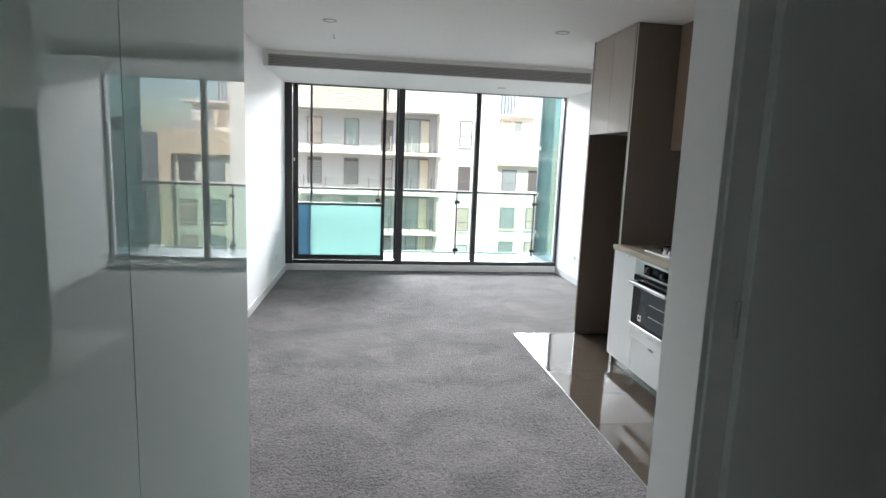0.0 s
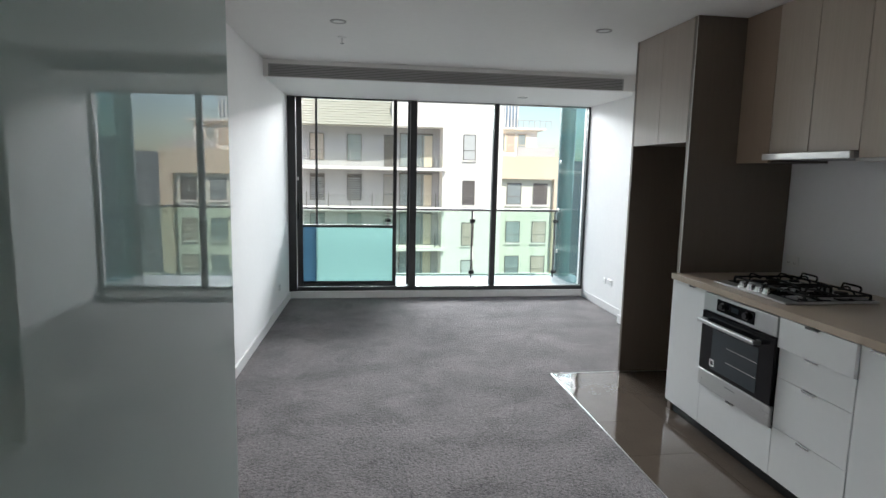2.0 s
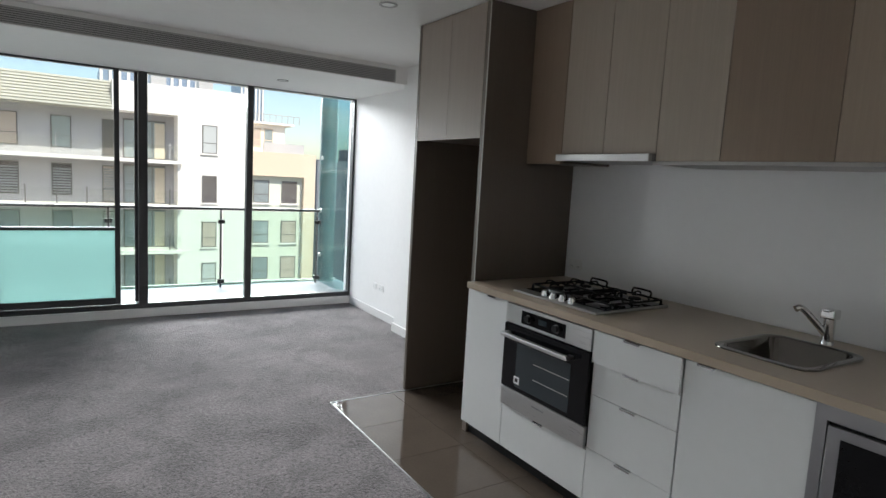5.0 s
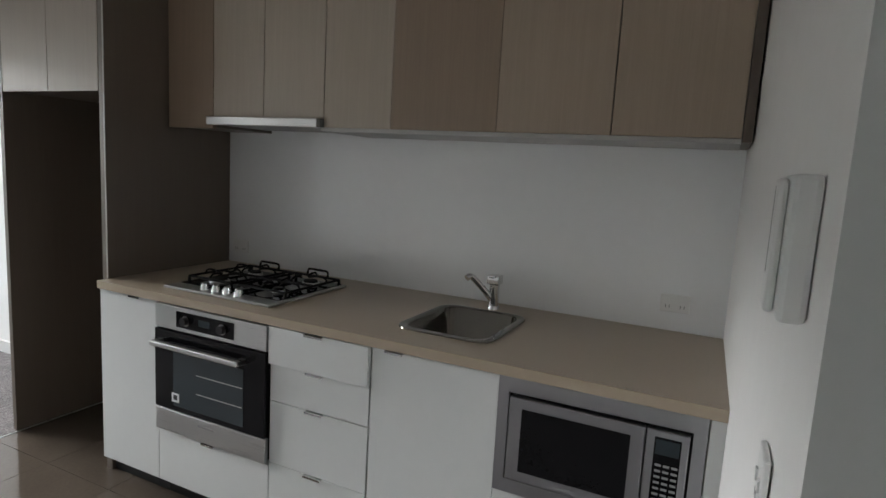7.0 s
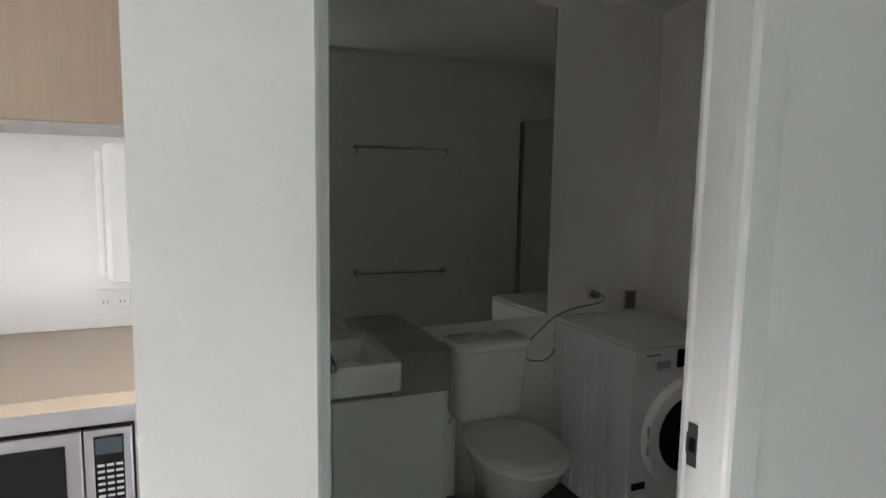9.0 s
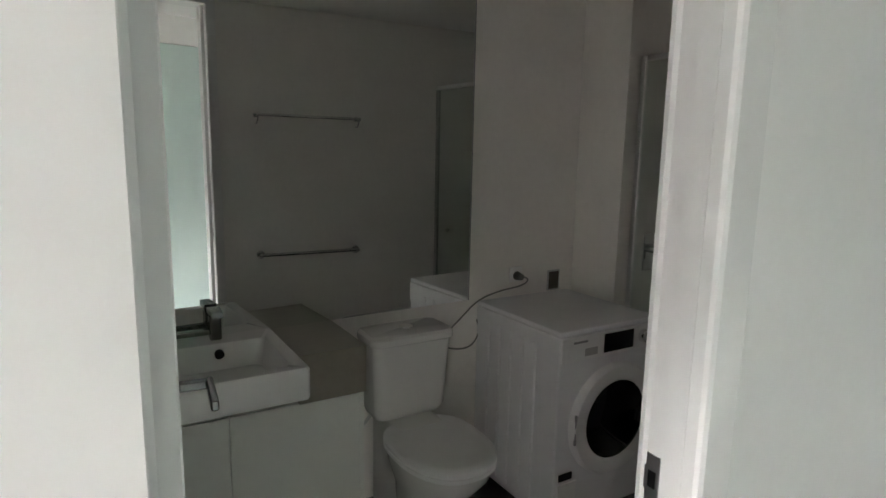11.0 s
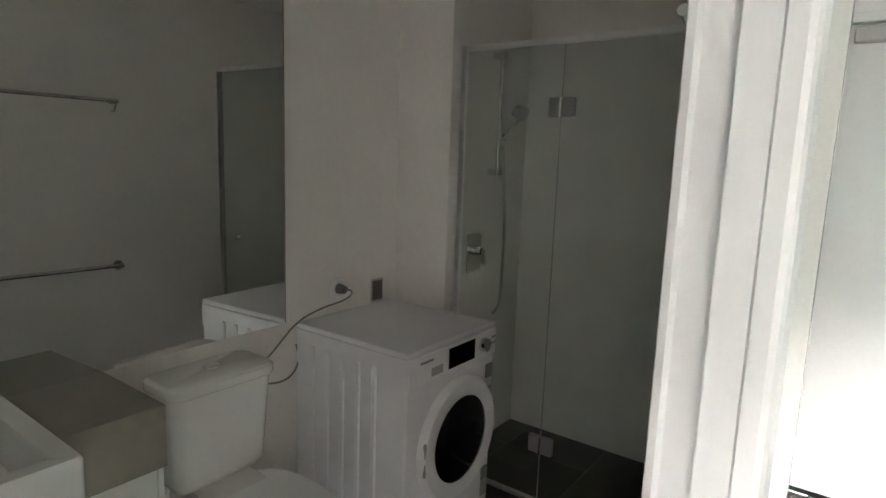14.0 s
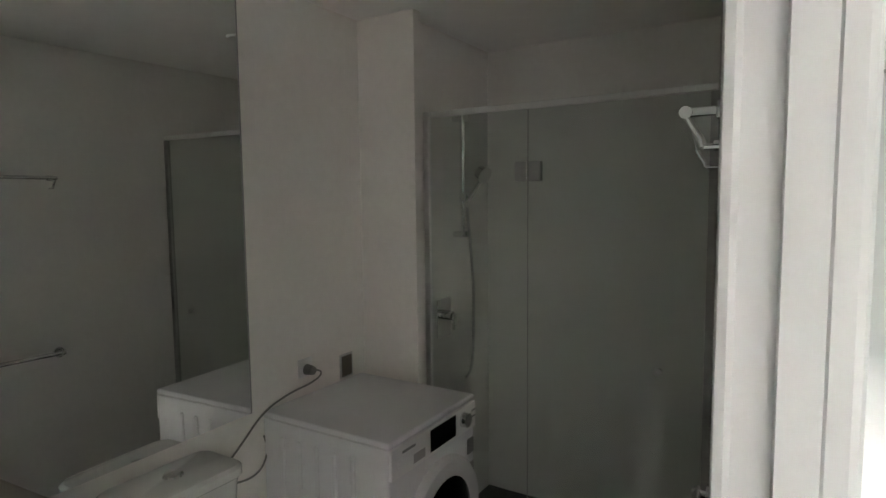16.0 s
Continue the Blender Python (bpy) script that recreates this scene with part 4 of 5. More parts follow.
def upper_units():
    xs, zt = 3.15, CEIL - 0.004
    cuts = [(4.788, 4.492, 2, 1.650), (4.488, 4.185, 0, 1.705), (4.181, 3.853, 0, 1.705), (3.849, 3.522, 0, 1.668), (3.520, 3.072, 2, 1.668), (3.070, 2.660, 1, 1.668), (2.656, 2.262, 1, 1.668)]
    for y1, y0, tone, z0 in cuts:
        u = thing("wall_cabinet", (3.36, (y0 + y1) / 2, z0), ("pale", "mid", "dark")[tone] + " brown woodgrain laminate wall cabinet up to the ceiling, tone painted for reflections", "kitchen cabinet", "kitchen wall cabinets")
        part("body", boxes((xs + 0.02, BACK_X - 0.002, y0 + 0.001, y1 - 0.001, z0 + 0.006, zt)), M_LAMDARK, u)
        part("door", boxes((xs, xs + 0.018, y0, y1, z0, zt), bevel=0.001), M_LAM[tone], u)
    structure("trim_cabinet_end", boxes((xs - 0.004, BACK_X, 2.232, 2.260, 1.655, zt)), M_LAMDARK, "dark end panel of the wall cabinets")
    structure("trim_cabinet_underside", boxes((xs + 0.004, BACK_X - 0.004, 2.262, 3.868, 1.652, 1.6665)), M_VENT, "pale strip under the wall cabinets")
    h = thing("range_hood", (3.3, 4.18, 1.66), "slide-out stainless steel range hood", "range hood")
    part("front", boxes((xs - 0.045, xs - 0.02, 3.853, 4.488, 1.664, 1.702), bevel=0.003), M_STEEL, h, "brushed steel front")
    part("tray", boxes((xs - 0.02, BACK_X - 0.05, 3.857, 4.484, 1.668, 1.700)), M_GREYPL, h)


upper_units()


def fridge_unit():
    x0, xb, z = 2.824, 3.488, CEIL - 0.003
    u = thing("fridge_cabinet", (3.1, 5.2, 0), "tall dark brown laminate cabinet around an empty fridge recess", "cabinet")
    p = part("side_panel", boxes((x0, BACK_X, 4.793, 4.832, 0.002, z)), M_LAMDARK, u, "dark brown laminate side panel")
    part("edge_strip", boxes((x0 - 0.003, x0 - 0.0002, 4.793, 4.801, 0.092, z)), M_EDGE, p)
    q = part("side_panel", boxes((x0, xb, 5.570, 5.598, 0.002, z)), M_LAMDARK, u)
    part("edge_strip", boxes((x0 - 0.003, x0 - 0.0002, 5.570, 5.598, 0.002, z)), M_LAMDARK, q)
    part("back_panel", boxes((xb - 0.02, xb, 4.833, 5.569, 0.002, z)), M_LAMDARK, u)
    part("body", boxes((x0 + 0.02, xb - 0.021, 4.833, 5.569, 1.785, z - 0.002)), M_LAMDARK, u)
    for y0, y1 in ((4.834, 5.199), (5.202, 5.568)):
        part("door", boxes((x0 - 0.002, x0 + 0.018, y0, y1, 1.778, z - 0.002), bevel=0.001), M_LAMTOP, u, "pale brown laminate cupboard door")


fridge_unit()


def wall_plate(name, label, cat, x, y, z, axis, w=0.11, h=0.07, slots=2):
    """A flush wall plate; axis: the way that it faces, '-x', '+x', '+y'."""
    t = thing(name, (x, y, z), label, cat)
    d = 0.009

    def bx(a0, a1, n0, n1, c0, c1):
        if axis == '-x':
            return (x - n1, x - n0, y + a0, y + a1, z + c0, z + c1)
        if axis == '+x':
            return (x + n0, x + n1, y + a0, y + a1, z + c0, z + c1)
        return (x + a0, x + a1, y + n0, y + n1, z + c0, z + c1)
    part("plate", boxes(bx(-w / 2, w / 2, 0, d, -h / 2, h / 2), bevel=0.002), M_WHITEPL, t)
    for i in range(slots):
        a = -w / 2 + w * (i + 0.5) / slots
        part("switch", boxes(bx(a - 0.006, a + 0.006, d, d + 0.003, 0.008, 0.024)), M_WHITEPL, t)
        for k in (-0.007, 0.007):
            part("slot", boxes(bx(a + k - 0.0015, a + k + 0.0015, d, d + 0.0006, -0.018, -0.006)), M_GREYPL, t)
    return t


wall_plate("power_outlet", "white double power outlet on the splashback", "power outlet", BACK_X, 2.42, 1.05, '-x')
wall_plate("power_outlet", "white double power outlet beside the cooktop", "power outlet", BACK_X, 4.70, 1.03, '-x')
wall_plate("power_outlet", "white double power outlet near the skirting", "power outlet", 3.60, 7.56, 0.33, '-x')
wall_plate("data_outlet", "white data outlet near the skirting", "wall outlet", 3.60, 7.72, 0.33, '-x', 0.07, 0.07, 1)
wall_plate("power_outlet", "white power outlet on the living room wall", "power outlet", west_x(7.68), 7.68, 0.28, '+x', 0.07)
wall_plate("light_switch", "white light switches on the kitchen side of the partition", "light switch", 1.96, PART_Y1 + 0.004, 1.12, '+y', 0.075, 0.115, 2)

ic = thing("intercom", (1.92, PART_Y1, 1.46), "white wall-mounted intercom handset", "intercom")
part("base", boxes((1.838, 1.985, PART_Y1, PART_Y1 + 0.030, 1.375, 1.540), bevel=0.007, seg=2), M_WHITEPL, ic)
hset = part("handset", boxes((1.868, 1.915, PART_Y1 + 0.0302, PART_Y1 + 0.042, 1.380, 1.535), bevel=0.005, seg=2), M_WHITEPL, ic)
part("groove", boxes((1.888, 1.892, PART_Y1 + 0.0415, PART_Y1 + 0.0424, 1.425, 1.525)), M_GREYPL, hset)
part("speaker_slot", boxes((1.945, 1.949, PART_Y1 + 0.0302, PART_Y1 + 0.0312, 1.450, 1.515)), M_GREYPL, ic)
part("call_button", boxes((1.938, 1.956, PART_Y1 + 0.0302, PART_Y1 + 0.032, 1.408, 1.416)), M_VENT, ic)


# ---- living room ceiling fittings ----
def downlight(x, y, z):
    d = thing("downlight", (x, y, z), "round recessed ceiling downlight, switched off", "downlight", "ceiling downlights")
    bm = loft([[(x + r * math.cos(a * math.pi / 16), y + r * math.sin(a * math.pi / 16), zz) for a in range(32)] for r, zz in ((0.056, z), (0.054, z - 0.006), (0.042, z - 0.006), (0.038, z - 0.001))], cap0=False, cap1=False)
    part("ring", bm, M_VENT, d, "", 40)
    part("lens", cyls(((x, y, z - 0.0008), (x, y, z - 0.003), 0.038), n=28), M_WHITEPL, d, "", 40)


downlight(0.61, 5.46, CEIL)
downlight(2.43, 5.31, CEIL)
downlight(2.54, 7.76, 2.39)
sp = thing("sprinkler", (0.62, 5.94, CEIL), "small ceiling fire sprinkler head", "sprinkler")
part("escutcheon", cyls(((0.62, 5.94, CEIL), (0.62, 5.94, CEIL - 0.008), 0.035, 0.030), n=24), M_WHITEPL, sp, "", 40)
part("stem", cyls(((0.62, 5.94, CEIL - 0.008), (0.62, 5.94, CEIL - 0.045), 0.008), ((0.62, 5.94, CEIL - 0.045), (0.62, 5.94, CEIL - 0.048), 0.016), n=16), M_CHROME, sp, "", 40)

vent = thing("air_vent", (1.63, 7.0, 2.44), "long grey slotted air conditioning grille on the bulkhead", "air vent")
# dark sheet whose colour gives the shade between the slats
part("backing", boxes((-0.07, 3.345, 6.988, 6.998, 2.395, 2.505)), M_VENTSHADE, vent)
part("frame", boxes((-0.08, 3.355, 6.978, 6.988, 2.495, 2.507), (-0.08, 3.355, 6.978, 6.988, 2.393, 2.403), (-0.08, -0.068, 6.978, 6.988, 2.403, 2.495), (3.343, 3.355, 6.978, 6.988, 2.403, 2.495)), M_VENT, vent)
for i in range(6):
    z = 2.409 + i * 0.0145
    part("slat", boxes((-0.068, 3.343, 6.979, 6.987, z, z + 0.008)), M_VENT, vent)


# ---- bathroom ----
def mirror():
    m = thing("bathroom_mirror", (MIR_X, 1.25, 0.88), "large frameless wall mirror above the vanity", "mirror")
    lean = 0.056
    part("glass", prism([(MIR_X - 0.010, 0.532), (MIR_X - 0.010 - lean, 2.03), (MIR_X - 0.0005, 2.03), (MIR_X - 0.0005, 0.532)], 0.857, 2.335), M_MIRROR, m)
    part("edge", boxes((MIR_X - 0.0105, MIR_X - 0.0003, 0.526, 0.5318, 0.857, 2.335)), M_GREYPL, m)


mirror()


def vanity():
    v = thing("vanity_cabinet", (3.33, 1.62, 0.2), "pale grey wall-hung vanity cabinet with two doors", "vanity")
    part("body", boxes((3.172, MIR_X - 0.002, 1.224, 2.03, 0.16, 0.676)), M_VANITY, v)
    for y0, y1 in ((1.224, 1.675), (1.679, 2.03)):
        part("door", boxes((3.152, 3.170, y0, y1, 0.16, 0.688), bevel=0.001), M_VANITY, v)
    part("end_panel", boxes((3.152, MIR_X - 0.002, 1.206, 1.222, 0.16, 0.690)), M_VANITY, v)
    top = part("stone_top", boxes((3.155, MIR_X - 0.001, 1.4515, 2.03, 0.691, 0.703), (3.134, MIR_X - 0.001, 1.203, 1.451, 0.691, 0.864), bevel=0.001), M_VSTONE, v, "taupe stone top with a deep front apron")
    part("upstand", boxes((MIR_X - 0.012, MIR_X - 0.001, 1.4515, 2.03, 0.7035, 0.864)), M_VSTONE, top)
    b = thing("basin", (3.25, 1.73, 0.70), "white rectangular semi-recessed ceramic basin", "basin")
    x0, x1, y0, y1 = 2.985, 3.480, 1.455, 2.008
    cx, cy, hx_, hy_ = (x0 + x1) / 2, (y0 + y1) / 2, (x1 - x0) / 2, (y1 - y0) / 2

    def loop(ax, ay, z, r=0.02, sx=0.0):
        return [(x + sx, y, z) for x, y in rounded_rect(cx, cy, ax, ay, r)]
    bm = loft([loop(hx_ - 0.004, hy_ - 0.004, 0.770, 0.016), loop(hx_, hy_, 0.778), loop(hx_, hy_, 0.868), loop(hx_ - 0.006, hy_ - 0.006, 0.876, 0.018),
               loop(hx_ - 0.082, hy_ - 0.052, 0.876, 0.018, -0.040), loop(hx_ - 0.088, hy_ - 0.058, 0.868, 0.022, -0.040), loop(hx_ - 0.105, hy_ - 0.075, 0.786, 0.03, -0.035)])
    part("bowl", bm, M_CERAMIC, b, "", 40)
    part("pedestal_box", boxes((3.155, 3.480, 1.465, 1.998, 0.7035, 0.772), bevel=0.004), M_CERAMIC, b)
    part("overflow", cyls(((3.352, 1.665, 0.842), (3.338, 1.665, 0.839), 0.016), n=20), M_BLACK, b, "", 40)
    part("waste", cyls(((3.20, 1.73, 0.7862), (3.20, 1.73, 0.790), 0.03), n=24), M_CHROME, b, "", 40)
    t = thing("basin_tap", (3.41, 1.665, 0.876), "square chrome basin mixer tap, coloured dark for its dim reflections, with its spout turned aside", "tap")
    part("body", boxes((3.390, 3.430, 1.645, 1.685, 0.8765, 0.965), bevel=0.006, seg=2), M_TAPCHROME, t)
    part("spout", boxes((3.396, 3.424, 1.682, 1.855, 0.898, 0.918), bevel=0.004, seg=2), M_TAPCHROME, t)
    part("lever", prism([(3.345, 1.648), (3.432, 1.643), (3.432, 1.687), (3.345, 1.682)], 0.970, 0.990), M_TAPCHROME, t)
    for item in (v, b, t):
        item.location.z -= 0.014


vanity()


def toilet():
    t = thing("toilet", (3.2, 0.905, 0), "white ceramic close-coupled toilet with closed lid", "toilet")
    cy = 0.915

    def rr(cx, hx_, hy_, z, r):
        return [(x, y, z) for x, y in rounded_rect(cx, cy, hx_, hy_, r)]
    part("cistern", loft([rr(3.405, 0.075, 0.150, 0.440, 0.035), rr(3.400, 0.088, 0.163, 0.470, 0.04), rr(3.392, 0.100, 0.180, 0.765, 0.045)]), M_CERAMIC, t, "", 50)
    lid = part("cistern_lid", loft([rr(3.390, 0.104, 0.186, 0.766, 0.045), rr(3.388, 0.108, 0.190, 0.772, 0.05), rr(3.388, 0.108, 0.190, 0.796, 0.05), rr(3.388, 0.098, 0.180, 0.806, 0.045)]), M_CERAMIC, t, "", 40)
    part("flush_button", cyls(((3.40, cy - 0.01, 0.806), (3.40, cy - 0.01, 0.811), 0.030, 0.028), n=28), M_CHROME, lid, "chrome flush button", 40)

    def egg(z, s, cx=3.10, back=0.225, front=0.255, w=0.185):
        pts = []
        for k in range(48):
            a = 2 * math.pi * k / 48
            c, sn = math.cos(a), math.sin(a)
            rx = back if c > 0 else front
            e = 0.62 if c > 0 else 0.92
            px = math.copysign(abs(c) ** e, c) * rx * s
            py = math.copysign(abs(sn) ** 0.85, sn) * w * s
            pts.append((cx + px, cy + py, z))
        return pts
    part("bowl", loft([egg(0.0, 0.55, 3.19, 0.26, 0.24, 0.20), egg(0.10, 0.54, 3.18, 0.26, 0.24, 0.20), egg(0.24, 0.72, 3.14), egg(0.34, 0.93, 3.105), egg(0.385, 0.97)]), M_CERAMIC, t, "", 60)
    part("pan_back", boxes((3.22, 3.49, cy - 0.11, cy + 0.11, 0.0, 0.438), bevel=0.02, seg=2), M_CERAMIC, t, "", 40)
    part("seat", loft([egg(0.388, 1.0), egg(0.392, 1.02), egg(0.404, 1.02), egg(0.407, 1.0)]), M_WHITEPL, t, "", 40)
    part("lid", loft([egg(0.409, 1.0), egg(0.412, 1.025), egg(0.424, 1.025), egg(0.431, 0.99), egg(0.434, 0.85)]), M_WHITEPL, t, "closed white toilet lid", 40)
    w = thing("toilet_supply", (3.45, 1.16, 0.2), "braided water hose and stop tap behind the toilet", "pipe")
    part("hose", tube([(3.41, 1.05, 0.46), (3.41, 1.10, 0.40), (3.42, 1.17, 0.36), (3.44, 1.18, 0.29), (3.45, 1.17, 0.22)], 0.007), M_STEEL, w, "", 50)
    part("stop_tap", cyls(((3.504, 1.17, 0.2), (3.44, 1.17, 0.2), 0.011), ((3.45, 1.17, 0.19), (3.45, 1.17, 0.225), 0.014), n=16), M_CHROME, w, "", 40)


toilet()


def washing_machine():
    """The machine and its cord."""
    x0, x1, y0, y1, zt = 2.910, 3.490, -0.082, 0.483, 0.85
    w = thing("washing_machine", (3.2, 0.19, 0), "white front-loading washing machine with a dark round door", "washing machine")
    part("body", boxes((x0 + 0.004, x1, y0, y1, 0.022, 0.826), bevel=0.008, seg=2), M_ENAMEL, w)
    part("top", boxes((x0 + 0.001, x1 + 0.002, y0 - 0.001, y1 + 0.001, 0.828, zt), bevel=0.008, seg=3), M_ENAMEL, w)
    for i in range(5):
        xx = x0 + 0.14 + i * 0.082
        part("side_rib", boxes((xx, xx + 0.022, y1 - 0.003, y1 + 0.007, 0.05, 0.775), bevel=0.0065), M_ENAMEL, w)
    c = part("control_panel", boxes((x0 - 0.006, x0 + 0.006, y0 + 0.003, y1 - 0.003, 0.722, 0.826), bevel=0.004, seg=2), M_WHITEPL, w, "white plastic control panel")
    part("display", boxes((x0 - 0.0085, x0 - 0.0062, 0.080, 0.252, 0.737, 0.816)), M_BLACKGLASS, c, "dark display")
    k = part("dial", cyls(((x0 - 0.006, 0.018, 0.778), (x0 - 0.028, 0.018, 0.778), 0.030, 0.027), n=32), M_CHROME, c, "chrome programme dial", 40)
    part("dial_cap", cyls(((x0 - 0.028, 0.018, 0.778), (x0 - 0.030, 0.018, 0.778), 0.021, 0.020), n=32), M_GREYPL, k, "", 40)
    d = part("drawer", boxes((x0 - 0.009, x0 - 0.0062, 0.285, 0.450, 0.736, 0.782), bevel=0.0012), M_WHITEPL, c, "detergent drawer")
    part("drawer_grip", boxes((x0 - 0.0095, x0 - 0.0091, 0.29, 0.36, 0.740, 0.772)), M_VENT, d)
    part("brand_bar", boxes((x0 - 0.0072, x0 - 0.0062, 0.345, 0.420, 0.797, 0.806)), M_GREYPL, c)
    for z in (0.765, 0.790):
        part("button", boxes((x0 - 0.0075, x0 - 0.0062, -0.075, -0.045, z, z + 0.006)), M_GREYPL, c)
    cy, cz = 0.172, 0.438

    def ring(r, x):
        return [(x, cy + r * math.cos(2 * math.pi * q / 48), cz + r * math.sin(2 * math.pi * q / 48)) for q in range(48)]
    do = part("door", loft([ring(0.245, x0 + 0.006), ring(0.245, x0 - 0.012), ring(0.232, x0 - 0.028), ring(0.190, x0 - 0.034), ring(0.172, x0 - 0.024)], cap1=False), M_WHITEPL, w, "white round door ring", 40)
    part("door_glass", loft([ring(0.171, x0 - 0.0235), ring(0.15, x0 - 0.030), ring(0.09, x0 - 0.038), ring(0.02, x0 - 0.040)], cap0=True), M_BLACKGLASS, do, "dark bowl-shaped glass", 60)
    part("door_latch", boxes((x0 - 0.028, x0 - 0.016, cy + 0.224, cy + 0.234, cz - 0.065, cz + 0.065), bevel=0.003), M_GREYPL, do)
    part("filter_cover", boxes((x0 - 0.001, x0 + 0.0042, 0.36, 0.46, 0.10, 0.20), bevel=0.001), M_WHITEPL, w)
    part("rating_label", boxes((x0 - 0.0005, x0 + 0.0042, 0.385, 0.455, 0.215, 0.245)), M_BLACK, w)
    for z0, z1, m in ((0.62, 0.68, M_GREYPL), (0.52, 0.58, M_VENT), (0.16, 0.22, M_GREYPL), (0.09, 0.15, M_VENT)):
        part("sticker", boxes((x0 - 0.0005, x0 + 0.0042, y0 + 0.012, y0 + 0.058, z0, z1)), m, w)
    for x in (x0 + 0.06, x1 - 0.06):
        for y in (y0 + 0.06, y1 - 0.06):
            part("foot", cyls(((x, y, 0.0), (x, y, 0.024), 0.022), n=16), M_BLACK, w, "", 40)
    return w


machine = washing_machine()

plug_wall = wall_plate("power_outlet", "white power outlet with a plugged-in cord above the washing machine", "power outlet", MIR_X, 0.252, 0.955, '-x', 0.075, 0.075, 1)
cord = part("power_cord", tube([(MIR_X - 0.045, 0.245, 0.950), (MIR_X - 0.060, 0.215, 0.940), (MIR_X - 0.055, 0.225, 0.915), (MIR_X - 0.05, 0.29, 0.900), (MIR_X - 0.04, 0.36, 0.893), (MIR_X - 0.035, 0.495, 0.860), (MIR_X - 0.035, 0.60, 0.77), (MIR_X - 0.03, 0.69, 0.70), (MIR_X - 0.03, 0.66, 0.645), (MIR_X - 0.03, 0.53, 0.625), (MIR_X - 0.025, 0.47, 0.69), (MIR_X - 0.02, 0.485, 0.76)], 0.0038, 10, 3), M_CORD, machine, "grey power cord", 60)
part("plug", cyls(((MIR_X - 0.012, 0.250, 0.948), (MIR_X - 0.048, 0.250, 0.948), 0.022, 0.017), n=20), M_CORD, cord, "", 40)
tapbox = thing("washing_machine_tap_box", (MIR_X, 0.005, 0.905), "small recessed brown tap box in the wall", "tap box")
part("plate", boxes((MIR_X - 0.006, MIR_X - 0.0005, -0.035, 0.045, 0.850, 0.955), bevel=0.001), M_STEEL, tapbox)
part("recess", boxes((MIR_X - 0.0075, MIR_X - 0.0062, -0.027, 0.037, 0.858, 0.947)), M_LAMDARK, tapbox)


def shower():
    y = -0.262
    xi = bath_x(y)
    s = thing("shower_screen", (2.6, y, 0), "frameless clear glass shower screen with hinged door", "shower screen")
    part("wall_channel", boxes((3.222, 3.250, y - 0.014, y + 0.014, 0.02, 2.0), bevel=0.003), M_ALU, s, "satin aluminium wall channel")
    part("top_rail", boxes((xi + 0.004, 3.222, y - 0.010, y + 0.010, 1.975, 2.0), bevel=0.003), M_ALU, s)
    part("fixed_pane", boxes((2.764, 3.222, y - 0.004, y + 0.004, 0.03, 1.974)), M_SHOWERGLASS, s).visible_shadow = False
    d = part("door", boxes((xi + 0.03, 2.758, y - 0.004, y + 0.004, 0.03, 1.972)), M_SHOWERGLASS, s, "clear glass shower door")
    d.visible_shadow = False
    part("seal", boxes((2.7595, 2.7625, y - 0.002, y + 0.002, 0.03, 1.972)), M_VENT, s)
    for z in (0.245, 1.69):
        h = part("hinge", boxes((2.703, 2.757, y - 0.012, y + 0.012, z, z + 0.078), (2.765, 2.815, y - 0.012, y + 0.012, z, z + 0.078), bevel=0.003), M_STEEL, s, "chrome glass hinge")
        part("pin", cyls(((2.761, y + 0.012, z), (2.761, y + 0.012, z + 0.078), 0.006), n=12), M_CHROME, h, "", 40)
    part("knob", cyls(((2.245, y + 0.004, 0.995), (2.245, y + 0.03, 0.995), 0.012, 0.014), n=24), M_CHROME, d, "small round chrome knob", 40)
    part("end_channel", boxes((xi + 0.0015, xi + 0.027, y - 0.012, y + 0.012, 0.02, 1.974), bevel=0.002), M_VENT, s)
    part("kerb", boxes((xi + 0.004, 3.25, y - 0.012, y + 0.012, 0.006, 0.020)), M_STEEL, s)
    x = SH_X - 0.045
    r = thing("shower_rail", (x, -0.62, 1.7), "chrome sliding shower rail with a hand shower", "shower")
    ry = -0.585
    part("bar", cyls(((x, ry, 1.445), (x, ry, 2.015), 0.0105), n=20), M_CHROME, r, "", 40)
    for z in (1.45, 2.01):
        part("bracket", boxes((x - 0.018, SH_X - 0.001, ry - 0.028, ry + 0.028, z - 0.016, z + 0.016), bevel=0.004), M_CHROME, r)
    part("slider", boxes((x - 0.03, x + 0.016, ry - 0.018, ry + 0.018, 1.61, 1.65), bevel=0.006, seg=2), M_CHROME, r)
    hs = part("hand_shower", tube([(x - 0.03, ry + 0.01, 1.605), (x - 0.060, ry - 0.01, 1.660), (x - 0.085, ry - 0.03, 1.710)], 0.011, 14), M_CHROME, r, "", 50)
    part("shower_head", cyls(((x - 0.080, ry - 0.030, 1.750), (x - 0.112, ry - 0.022, 1.732), 0.036, 0.042), n=28), M_CHROME, hs, "", 40)
    part("hose", tube([(x - 0.03, ry + 0.01, 1.58), (x - 0.028, ry - 0.02, 1.42), (x - 0.02, ry - 0.07, 1.2), (x - 0.01, ry - 0.085, 0.95), (x + 0.005, ry - 0.095, 0.75), (x + 0.035, ry - 0.08, 0.70)], 0.008), M_STEEL, r, "", 50)
    m = thing("shower_mixer", (SH_X, -0.46, 1.04), "chrome square shower mixer with lever", "tap")
    part("plate", boxes((SH_X - 0.010, SH_X - 0.001, -0.525, -0.400, 0.955, 1.145), bevel=0.003), M_CHROME, m)
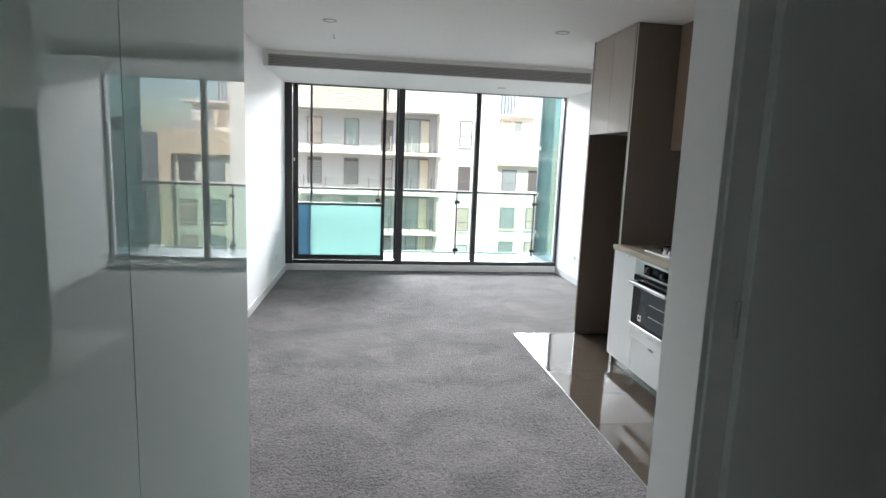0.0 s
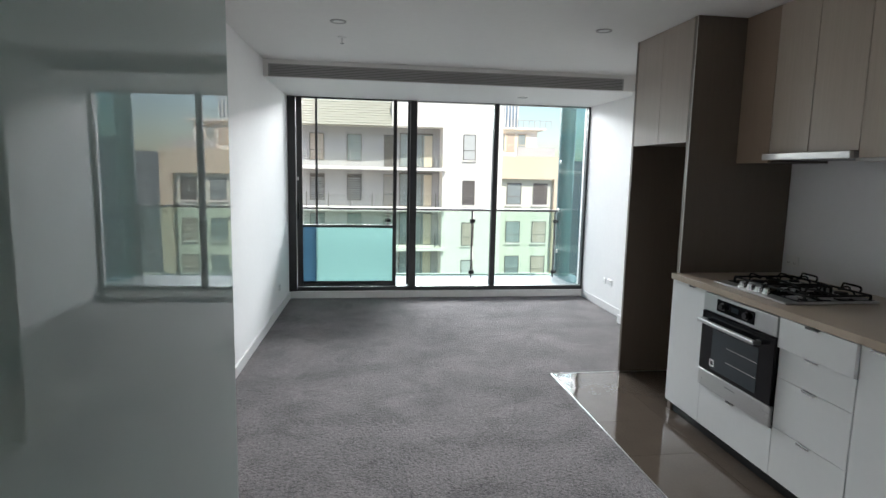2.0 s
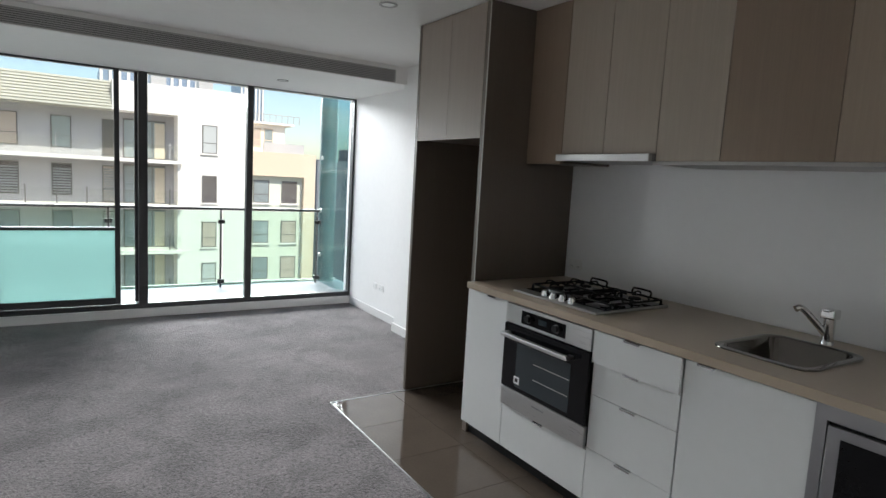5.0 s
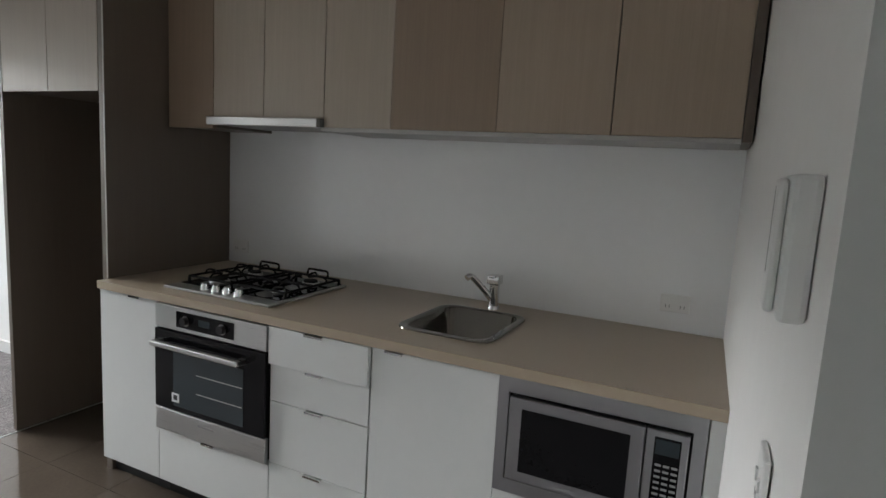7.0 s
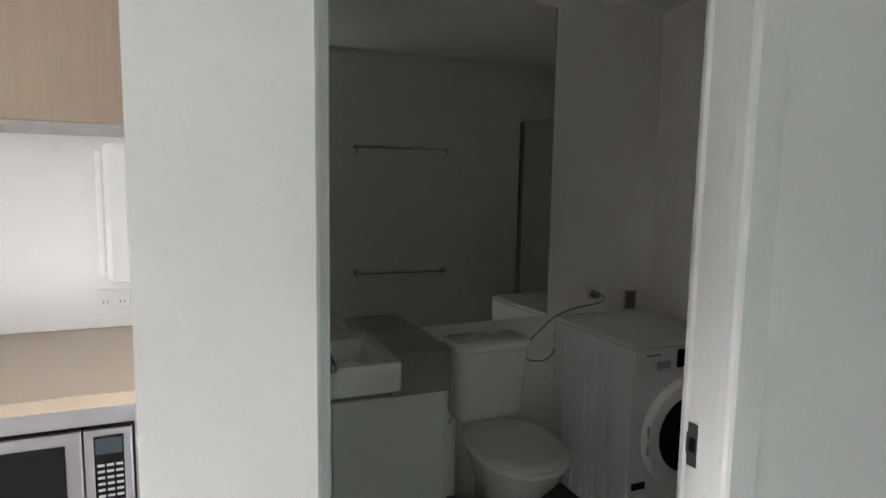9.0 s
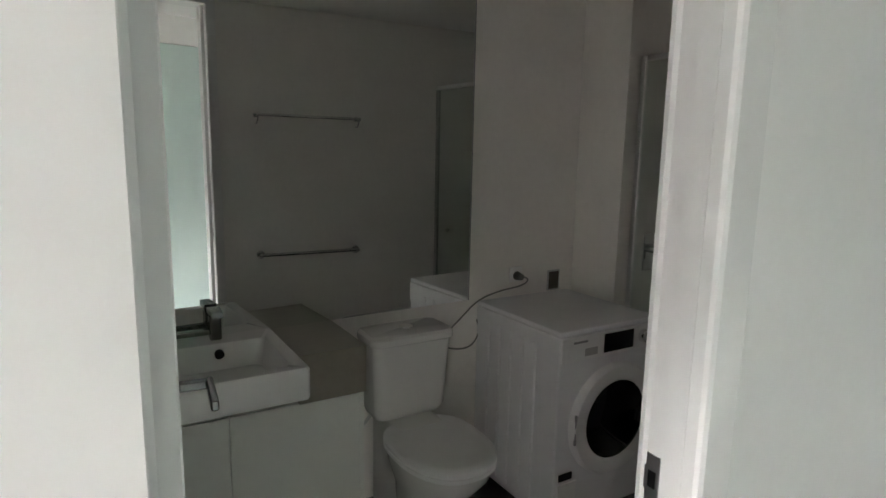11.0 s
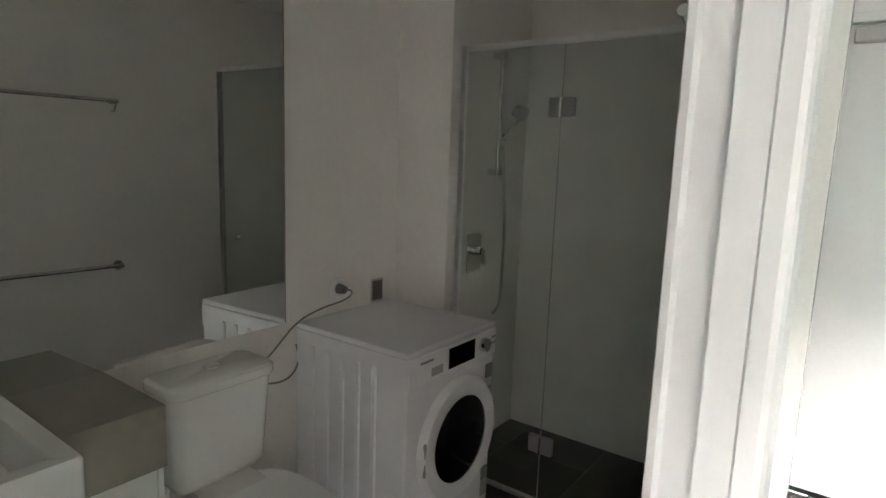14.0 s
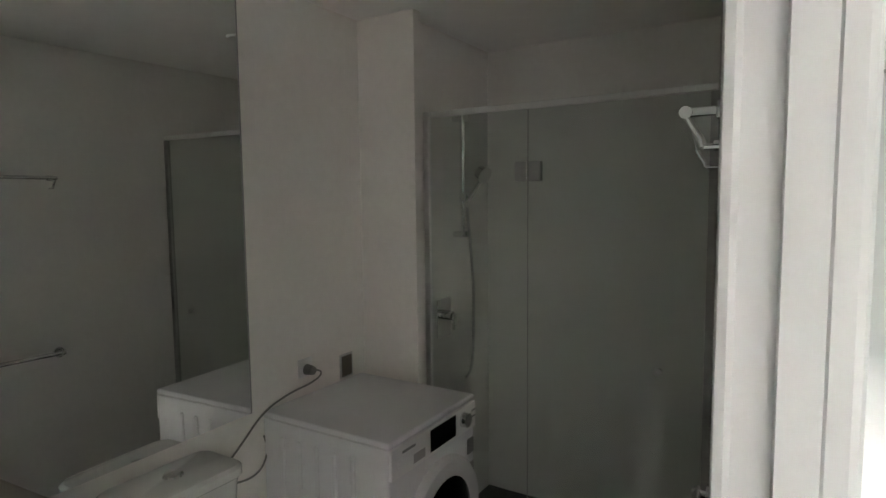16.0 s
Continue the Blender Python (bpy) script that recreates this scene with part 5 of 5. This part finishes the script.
    part("body", cyls(((SH_X - 0.010, -0.462, 1.065), (SH_X - 0.055, -0.462, 1.065), 0.024, 0.022), n=24), M_CHROME, m, "", 40)
    part("lever", boxes((SH_X - 0.075, SH_X - 0.056, -0.477, -0.447, 1.0, 1.075), bevel=0.004), M_CHROME, m)


shower()


def towel_rail(z):
    x = bath_x(0.355)
    t = thing("towel_rail", (x, 0.77, z), "chrome wall-mounted towel rail", "towel rail", "bathroom towel rails")
    part("bar", cyls(((bath_x(0.34) + 0.036, 0.34, z), (bath_x(1.0) + 0.036, 1.0, z), 0.011), n=20), M_CHROME, t, "", 40)
    for y in (0.355, 0.985):
        b = part("bracket", cyls(((bath_x(y) + 0.001, y, z), (bath_x(y) + 0.046, y, z), 0.011), n=16), M_CHROME, t, "", 40)
        part("rose", cyls(((bath_x(y) + 0.0015, y, z), (bath_x(y) + 0.012, y, z), 0.026), n=24), M_CHROME, b, "", 40)


towel_rail(0.87)
shelf_x = bath_x(0.348)
ts = thing("towel_rail", (shelf_x, 0.67, 1.74), "chrome wall-mounted upper towel rail with curved brackets", "towel rail", "bathroom towel rails")
part("bar", cyls(((bath_x(0.34) + 0.06, 0.34, 1.745), (bath_x(1.0) + 0.06, 1.0, 1.745), 0.009), n=18), M_CHROME, ts, "", 40)
for y in (0.348, 0.992):
    shelf_x = bath_x(y)
    b = part("bracket", boxes((bath_x(y) + 0.0015, shelf_x + 0.06, y - 0.005, y + 0.005, 1.738, 1.752), (bath_x(y) + 0.0015, shelf_x + 0.036, y - 0.004, y + 0.004, 1.690, 1.698), bevel=0.002), M_CHROME, ts)
    part("mounting_block", boxes((bath_x(y) + 0.002, bath_x(y) + 0.018, y - 0.014, y + 0.014, 1.732, 1.758), bevel=0.002), M_CHROME, b)
    part("brace", tube([(shelf_x + 0.06, y, 1.743), (shelf_x + 0.048, y, 1.720), (shelf_x + 0.038, y, 1.707), (shelf_x + 0.036, y, 1.695)], 0.005, 8, 2), M_CHROME, b, "", 50)
sd = thing("ceiling_vent", (2.9, -0.05, BATH_CEIL), "small round white ceiling vent in the bathroom", "ceiling vent")
part("base", cyls(((2.9, -0.05, BATH_CEIL - 0.001), (2.9, -0.05, BATH_CEIL - 0.012), 0.055, 0.050), n=28), M_WHITEPL, sd, "", 40)


# ---- tiled floors ----
def tile_floor(name, x0, x1, y0, y1, size, material, label, cuts=()):
    base = structure(name, boxes((x0, x1, y0, y1, -0.10, -0.0025)), M_GROUT, label)
    nx, ny = math.ceil((x1 - x0) / size), math.ceil((y1 - y0) / size)
    shared = {}
    for i in range(nx):
        for j in range(ny):
            a, b = x0 + i * size, min(x0 + (i + 1) * size, x1)
            c, d = y1 - (j + 1) * size, y1 - j * size
            c = max(c, y0)
            w, h = round(b - a, 4), round(d - c, 4)
            if w < 0.02 or h < 0.02:
                continue
            if (w, h) not in shared:
                bm = boxes((-w / 2 + 0.001, w / 2 - 0.001, -h / 2 + 0.001, h / 2 - 0.001, -0.008, 0.001))
                me = bpy.data.meshes.new("tile")
                bm.to_mesh(me)
                bm.free()
                me.materials.append(material)
                shared[(w, h)] = me
            t = new("tile", shared[(w, h)])
            t.parent = base
            t.location = ((a + b) / 2, (c + d) / 2, 0)


tile_floor("floor_kitchen", 2.254, 3.57, 2.19, 5.553, 0.45, M_TILE, "polished taupe floor tiles in the kitchen")
tile_floor("floor_bathroom", 1.80, 3.55, SH_Y, 2.035, 0.45, M_BATHTILE, "dark grey bathroom floor tiles")
